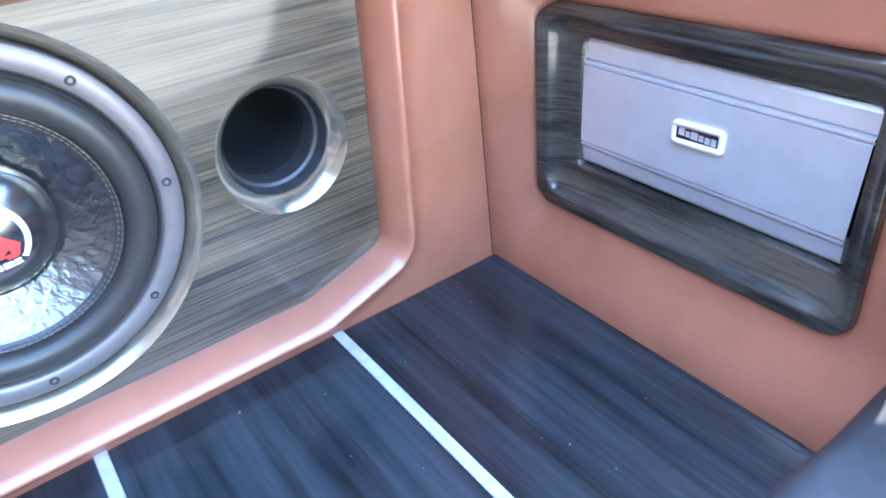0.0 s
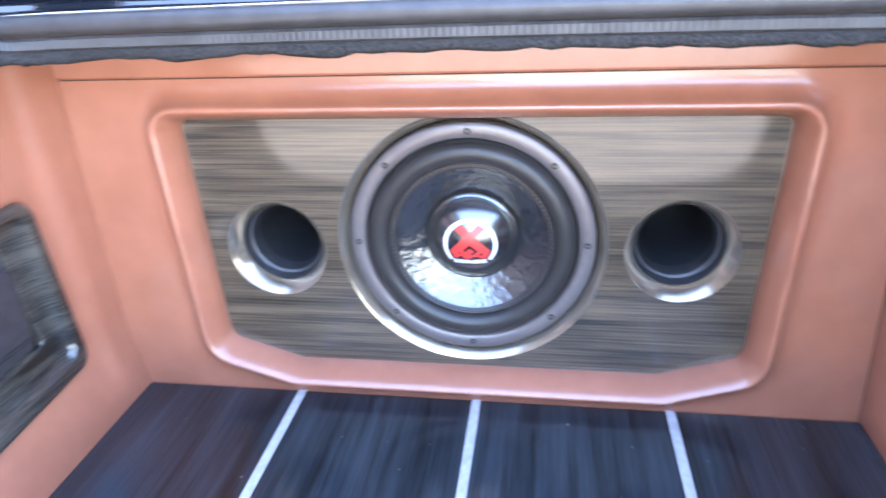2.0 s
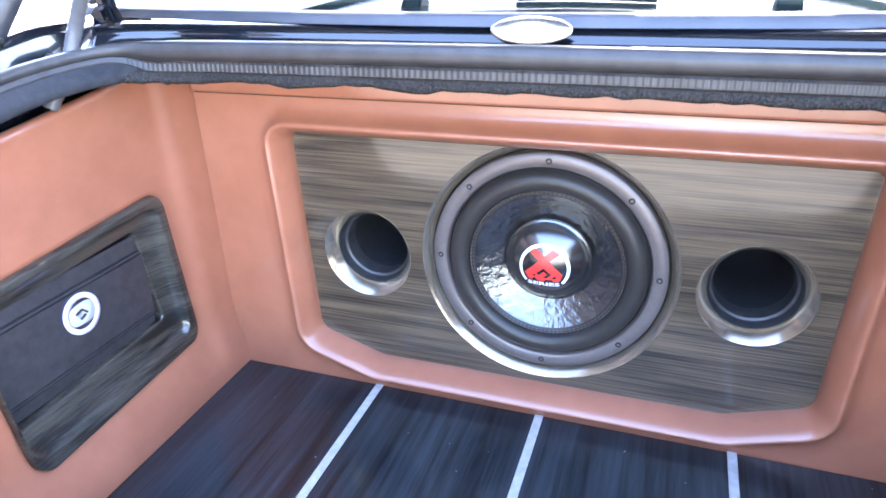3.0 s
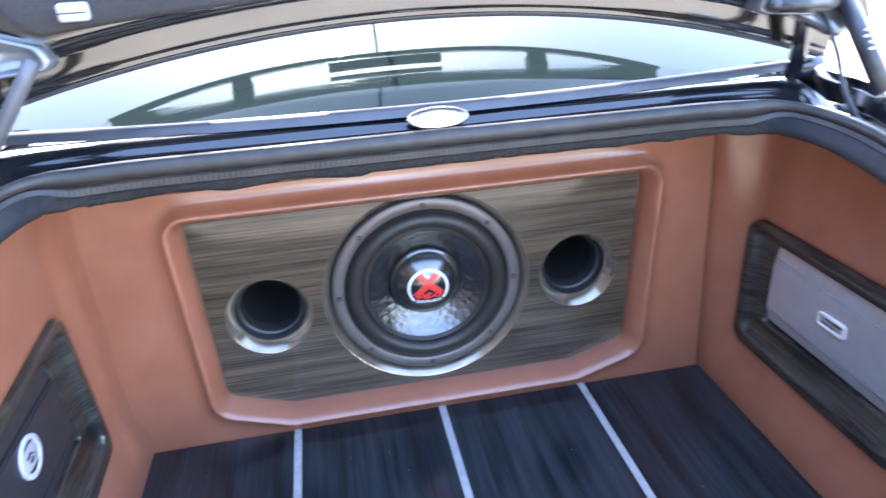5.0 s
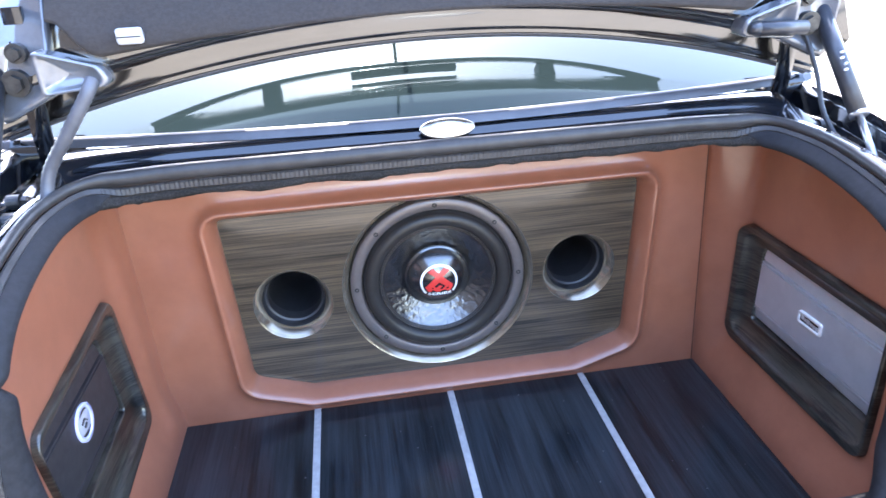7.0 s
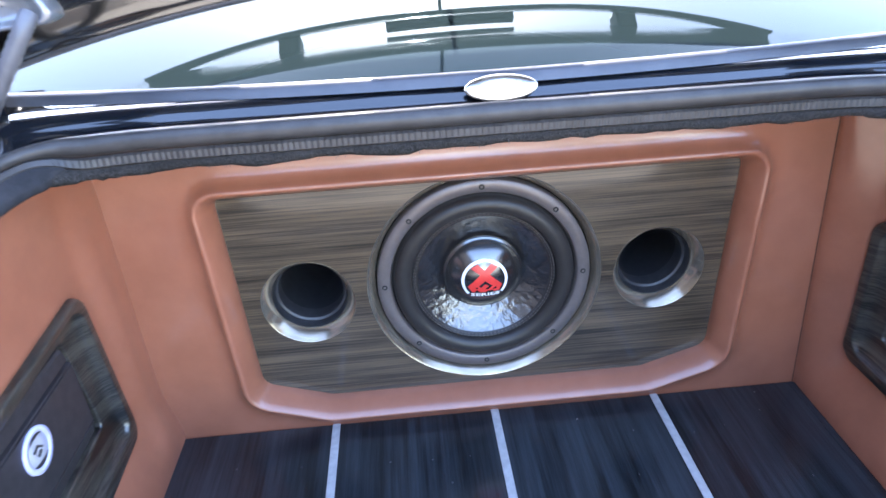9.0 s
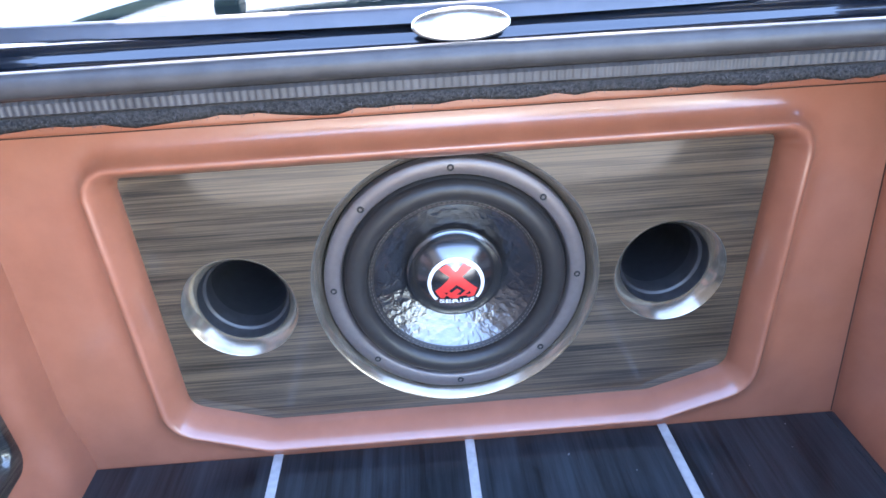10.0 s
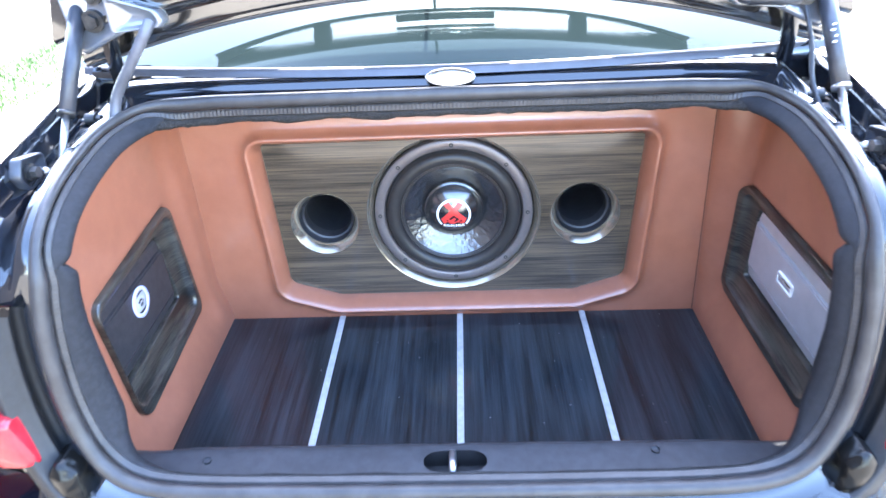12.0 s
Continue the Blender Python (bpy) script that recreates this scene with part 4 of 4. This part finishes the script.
# unseen tail face of the lid, added back over the trunk to block the sun
tail = [[(x, y + 0.03 * (x / 0.6) ** 2, z - 0.04 * (x / 0.6) ** 2) for x in np.linspace(-0.60, 0.60, 25)] for y, z in ((0.155, 0.975), (0.165, 0.992), (0.150, 1.010), (0.08, 1.040), (0.0, 1.068), (-0.14, 1.105), (-0.15, 1.097), (-0.14, 1.088), (0.0, 1.052), (0.08, 1.022), (0.130, 0.998), (0.110, 0.975))]
part("tail_face", grid_mesh(tail), car_paint, lid, "unseen glossy black tail face of the lid, added to shade the trunk", True)
# rear wing on the outer side, seen mirrored in the glass
rows = []
for a in np.linspace(0, 2 * math.pi, 24, endpoint=False):
    row = []
    for x in np.linspace(-0.50, 0.50, 41):
        c, n = 0.050 * math.cos(a), 0.0065 * math.sin(a) + 0.004 * math.cos(a) ** 2
        sweep_in = 0.060 * abs(x / 0.5) ** 3.0
        row.append((x, 0.158 + 0.58 * c + 0.81 * n - sweep_in, 0.865 + 0.81 * c - 0.58 * n - 0.05 * (x / 0.5) ** 2))
    rows.append(row)
wing = part("wing", grid_mesh(rows, closed_v=True), car_paint, lid, "black rear wing", True)
for sx in (-1, 1):
    part("wing_post", box((sx * 0.285 - 0.018, 0.085, 0.835), (sx * 0.285 + 0.018, 0.142, 0.872), 0.005), tube_black, wing, "black wing post")
part("brake_light", box((-0.125, 0.160, 0.895), (0.105, 0.176, 0.912), 0.003), tube_black, wing, "dark slim high brake light")
part("stub_antenna", rod((-0.03, 0.14, 0.83), (-0.03, 0.20, 0.80), 0.003, 8), seal_rubber, wing, "short black rod", True)


# hinges and gas struts
def tube(pts, r, n=12):
    """A ribbed hose along a line of points."""
    rows = []
    for i, p in enumerate(pts):
        t = (pts[min(i + 1, len(pts) - 1)] - pts[max(i - 1, 0)]).normalized()
        u = t.cross(Vector((0, 1, 0.2))).normalized()
        v = t.cross(u)
        k = r * (1.0 if i % 2 else 0.9)
        rows.append([p + u * k * math.cos(2 * math.pi * j / n) + v * k * math.sin(2 * math.pi * j / n) for j in range(n)])
    return grid_mesh(rows, closed_u=True)


for sx in (-1, 1):
    hinge = thing("lid_hinge", (sx * 0.50, -0.10, 0.55), "black steel trunk lid hinge arm", "hinge", "lid hinges")
    arm = [(sx * 0.545, -0.085, 0.50), (sx * 0.540, -0.105, 0.55), (sx * 0.530, -0.125, 0.60), (sx * 0.520, -0.135, 0.66), (sx * 0.515, -0.140, 0.74)]
    rows = []
    for p in spline(arm, 6, False) + [Vector(arm[-1])]:
        rows.append([p + Vector((a, b, 0)) for a, b in ((-0.012, -0.005), (0.010, -0.005), (0.012, 0.0), (0.010, 0.005), (-0.012, 0.005))])
    part("arm", grid_mesh(rows, closed_u=True), car_paint, hinge, "", True)
    # pressed plate of the lid that carries the strut
    plate_pts = resample(rounded([(0.475, 0.640), (0.560, 0.600), (0.575, 0.76), (0.480, 0.80)], [0.012] * 4), 60)
    c2 = sum(plate_pts, Vector((0, 0))) / 60
    rows = []
    for f, y in ((1.0, -0.150), (1.0, -0.166), (0.95, -0.171), (0.88, -0.170), (0.80, -0.163), (0.02, -0.162)):
        rows.append([(sx * (c2.x + (p.x - c2.x) * f), y + 0.6 * max(0.0, c2.y + (p.y - c2.y) * f - 0.69), c2.y + (p.y - c2.y) * f) for p in plate_pts])
    part("mounting_plate", grid_mesh(rows, closed_u=True), plate_mat, hinge, "pressed glossy black plate, sky reflection put into its grey-blue colour", True)
    for x, z, r in ((0.525, 0.655, 0.011), (0.515, 0.69, 0.008)):
        part("bolt", merge(rod((sx * x, -0.160, z), (sx * x, -0.170, z), r * 1.5, 16), rod((sx * x, -0.168, z), (sx * x, -0.177, z), r, 6)), dark_metal, hinge, "dark hexagon bolt")
    # tapered bracket towards the middle of the lid
    tip = resample(rounded([(0.405, 0.648), (0.49, 0.640), (0.49, 0.695), (0.415, 0.672)], [0.010, 0.004, 0.004, 0.010]), 48)
    c3 = sum(tip, Vector((0, 0))) / 48
    rows = []
    for f, y in ((1.0, -0.165), (1.0, -0.190), (0.93, -0.195), (0.80, -0.194), (0.74, -0.184), (0.02, -0.182)):
        rows.append([(sx * (c3.x + (p.x - c3.x) * f), y, c3.y + (p.y - c3.y) * f) for p in tip])
    part("bracket", grid_mesh(rows, closed_u=True), plate_mat, hinge, "tapered glossy bracket", True)
    if sx > 0:
        part("buffer", merge(rod((0.50, -0.196, 0.655), (0.428, -0.202, 0.658), 0.0095, 18), rod((0.428, -0.202, 0.658), (0.415, -0.201, 0.659), 0.0095, 18, 0.006)), strut_black, hinge, "black buffer rod", True)
        part("wire", tube(spline([(0.525, -0.165, 0.64), (0.535, -0.19, 0.59), (0.535, -0.22, 0.54), (0.55, -0.26, 0.49)], 10, False), 0.0035), strut_black, hinge, "thin black wire", True)
    else:
        part("cable", tube(spline([(-0.428, -0.192, 0.657), (-0.436, -0.205, 0.640), (-0.470, -0.207, 0.595), (-0.505, -0.20, 0.55), (-0.515, -0.215, 0.51), (-0.53, -0.24, 0.465)], 12, False), 0.0085), hose_mat, hinge, "ribbed pale grey cable sheath", True)
    strut = thing("gas_strut", (sx * 0.55, -0.33, 0.48), "black gas strut holding the lid", "gas strut", "gas struts")
    part("cylinder", rod((sx * 0.550, -0.268, 0.548), (sx * 0.550, -0.142, 0.682), 0.0117, 24), strut_black, strut, "black strut cylinder", True)
    part("collar", rod((sx * 0.550, -0.270, 0.546), (sx * 0.550, -0.2665, 0.5497), 0.0122, 24), dark_metal if sx < 0 else steel, strut, "", True)
    part("piston_rod", rod((sx * 0.550, -0.335, 0.475), (sx * 0.550, -0.268, 0.548), 0.0048, 14), steel, strut, "bright steel piston rod", True)
    part("ball_joint", rod((sx * 0.545, -0.337, 0.473), (sx * 0.568, -0.337, 0.473), 0.008, 14), dark_metal, strut, "strut end joint", True)
    part("upper_joint", merge(rod((sx * 0.550, -0.142, 0.682), (sx * 0.550, -0.128, 0.697), 0.006, 12), rod((sx * 0.535, -0.130, 0.696), (sx * 0.562, -0.130, 0.696), 0.009, 14)), dark_metal, strut, "", True)
    for k, w in enumerate((0.006, 0.004, 0.007, 0.005) if sx > 0 else ()):
        a = Vector((sx * (0.541 + 0.004 * (k % 2)), -0.2355 + k * 0.0062, 0.6015 + k * 0.0066))
        part("strut_label", rod(a, a + Vector((sx * w * 0.8, 0.001, 0.0012)), 0.0016, 6), white_paint, strut, "small white print bar")
    # bolted foot of the strut on the fender fold
    foot = resample(rounded([(-0.325, 0.482), (-0.318, 0.512), (-0.372, 0.522), (-0.386, 0.500), (-0.374, 0.474)], [0.008] * 5), 40)
    c4 = sum(foot, Vector((0, 0))) / 40
    rows = [[(sx * x, c4.x + (q.x - c4.x) * f, c4.y + (q.y - c4.y) * f) for q in foot] for f, x in ((1.0, 0.584), (1.0, 0.571), (0.95, 0.569), (0.84, 0.569), (0.80, 0.5715), (0.02, 0.572))]
    bracket = part("foot_bracket", grid_mesh(rows, closed_u=True), strut_black, strut, "black pressed foot bracket", True)
    part("bracket_bolt", merge(rod((sx * 0.573, -0.360, 0.498), (sx * 0.567, -0.360, 0.498), 0.0125, 20), rod((sx * 0.567, -0.360, 0.498), (sx * 0.558, -0.360, 0.498), 0.0085, 6)), dark_metal, bracket, "dark hexagon bolt with washer")
    part("ball_stud", rod((sx * 0.572, -0.338, 0.492), (sx * 0.556, -0.338, 0.488), 0.0055, 14), steel, bracket, "bright steel stud", True)
    for y, z, r in ((-0.21, 0.492, 0.009), (-0.185, 0.51, 0.007)):
        part("body_bolt", merge(rod((sx * 0.556, y, z), (sx * 0.572, y, z), r * 1.4, 16), rod((sx * 0.548, y, z), (sx * 0.557, y, z), r, 6)), dark_metal, hinge, "dark body bolt")

# ---- ground ----
tagged(part("ground", grid_mesh([[(x, y, -0.62) for x in np.linspace(-400, 400, 9)] for y in np.linspace(-400, 400, 9)]), concrete, None), "pale sunlit concrete drive", "ground", kind="structure")
# a strip of lawn beside the drive, with blades where it is seen
rng = np.random.default_rng(3)
lawn_rows = [[(x + 0.03 * math.sin(y * 2.1 + x), y, -0.60 + 0.008 * math.sin(x * 9 + y * 3)) for x in np.linspace(-4.0, -3.2, 9)] for y in np.linspace(-8, 20, 57)]
lawn_rows = [[(r[0][0], r[0][1], -0.63)] + r + [(r[-1][0], r[-1][1], -0.63)] for r in lawn_rows]
tagged(part("lawn", grid_mesh(lawn_rows), grass_mat, None, smooth=True), "narrow strip of green lawn beside the drive", "lawn", kind="structure")
verts, faces = [], []
for k in range(9000):
    x, y = rng.uniform(-4.0, -3.2), rng.uniform(2.0, 7.0)
    a, h, b = rng.uniform(0, 6.28), rng.uniform(0.02, 0.06), rng.uniform(-0.02, 0.02, 2)
    n0 = len(verts)
    verts += [(x - 0.004 * math.cos(a), y - 0.004 * math.sin(a), -0.605), (x + 0.004 * math.cos(a), y + 0.004 * math.sin(a), -0.605), (x + b[0], y + b[1], -0.605 + h)]
    faces.append((n0, n0 + 1, n0 + 2))
me = bpy.data.meshes.new("grass")
me.from_pydata(verts, [], faces)
me.materials.append(grass_mat)
tagged(new("grass", me), "short green grass blades on the lawn strip", "grass", kind="stuff")

# unseen plain wall, added beside the drive to cut sky light from the left
hw = box((-2.7, -10.0, -0.62), (-2.4, 0.4, 3.2), 0.02, 1)
tagged(part("wall_unseen", hw, blocker_mat, None), "unseen plain brown wall added beside the drive to block sky light", "wall", kind="structure")


# trees behind the drive, mirrored in the paint and the varnish
def tree(x, y, h, spread, seed):
    r = np.random.default_rng(seed)
    t = thing("tree", (x, y, -0.62), "broad tree with yellowing green leaves beside the drive", "tree", "trees behind the drive")
    rows, line = [], [Vector((x + 0.10 * math.sin(k * 0.9 + seed), y + 0.08 * math.cos(k * 1.1 + seed), -0.64 + h * 0.75 * k / 8)) for k in range(9)]
    for k, p in enumerate(line):
        rad_k = 0.17 * (1 - 0.085 * k) * (1.35 if k == 0 else 1)
        rows.append([p + Vector((rad_k * math.cos(a), rad_k * math.sin(a), 0)) * (1 + 0.08 * math.sin(3 * a + k)) for a in np.linspace(0, 2 * math.pi, 12, endpoint=False)])
    part("trunk", grid_mesh(rows, closed_u=True), bark_mat, t, "rough brown trunk", True)
    tips = []
    for k in range(9):
        a, base = k * 2.4 + seed, line[3 + k % 5]
        tip = base + Vector((spread * r.uniform(0.5, 0.9) * math.cos(a), spread * r.uniform(0.5, 0.9) * math.sin(a), h * r.uniform(0.12, 0.30)))
        part("limb", rod(base, tip, 0.06, 8, 0.015), bark_mat, t, "", True)
        tips += [tip, base.lerp(tip, 0.6)]
    tips.append(line[-1] + Vector((0, 0, 0.3)))
    verts, faces = [], []
    for c in tips:
        for k in range(260):
            d = Vector(r.normal(0, 1, 3))
            q = c + d.normalized() * spread * 0.42 * r.uniform(0.15, 1.0) ** 0.6
            u = Vector(r.normal(0, 1, 3)).normalized() * r.uniform(0.05, 0.10)
            v = u.cross(Vector(r.normal(0, 1, 3))).normalized() * u.length * 0.6
            n0 = len(verts)
            verts += [q - u, q + v, q + u, q - v]
            faces.append((n0, n0 + 1, n0 + 2, n0 + 3))
    me = bpy.data.meshes.new("crown")
    me.from_pydata(verts, [], faces)
    me.materials.append(leaf_mat)
    crown = new("crown", me)
    crown.parent = t
    crown.matrix_parent_inverse = Matrix.Translation(t.location).inverted()
    tagged(crown, "loose crown of yellowing leaves", kind="stuff")


for x, y, h, spread, seed in ((-5.0, -9.0, 4.6, 1.7, 1), (-1.6, -12.5, 5.2, 1.9, 2), (3.2, -10.5, 4.8, 1.8, 3), (6.6, -6.0, 5.0, 1.9, 4)):
    tree(x, y, h, spread, seed)
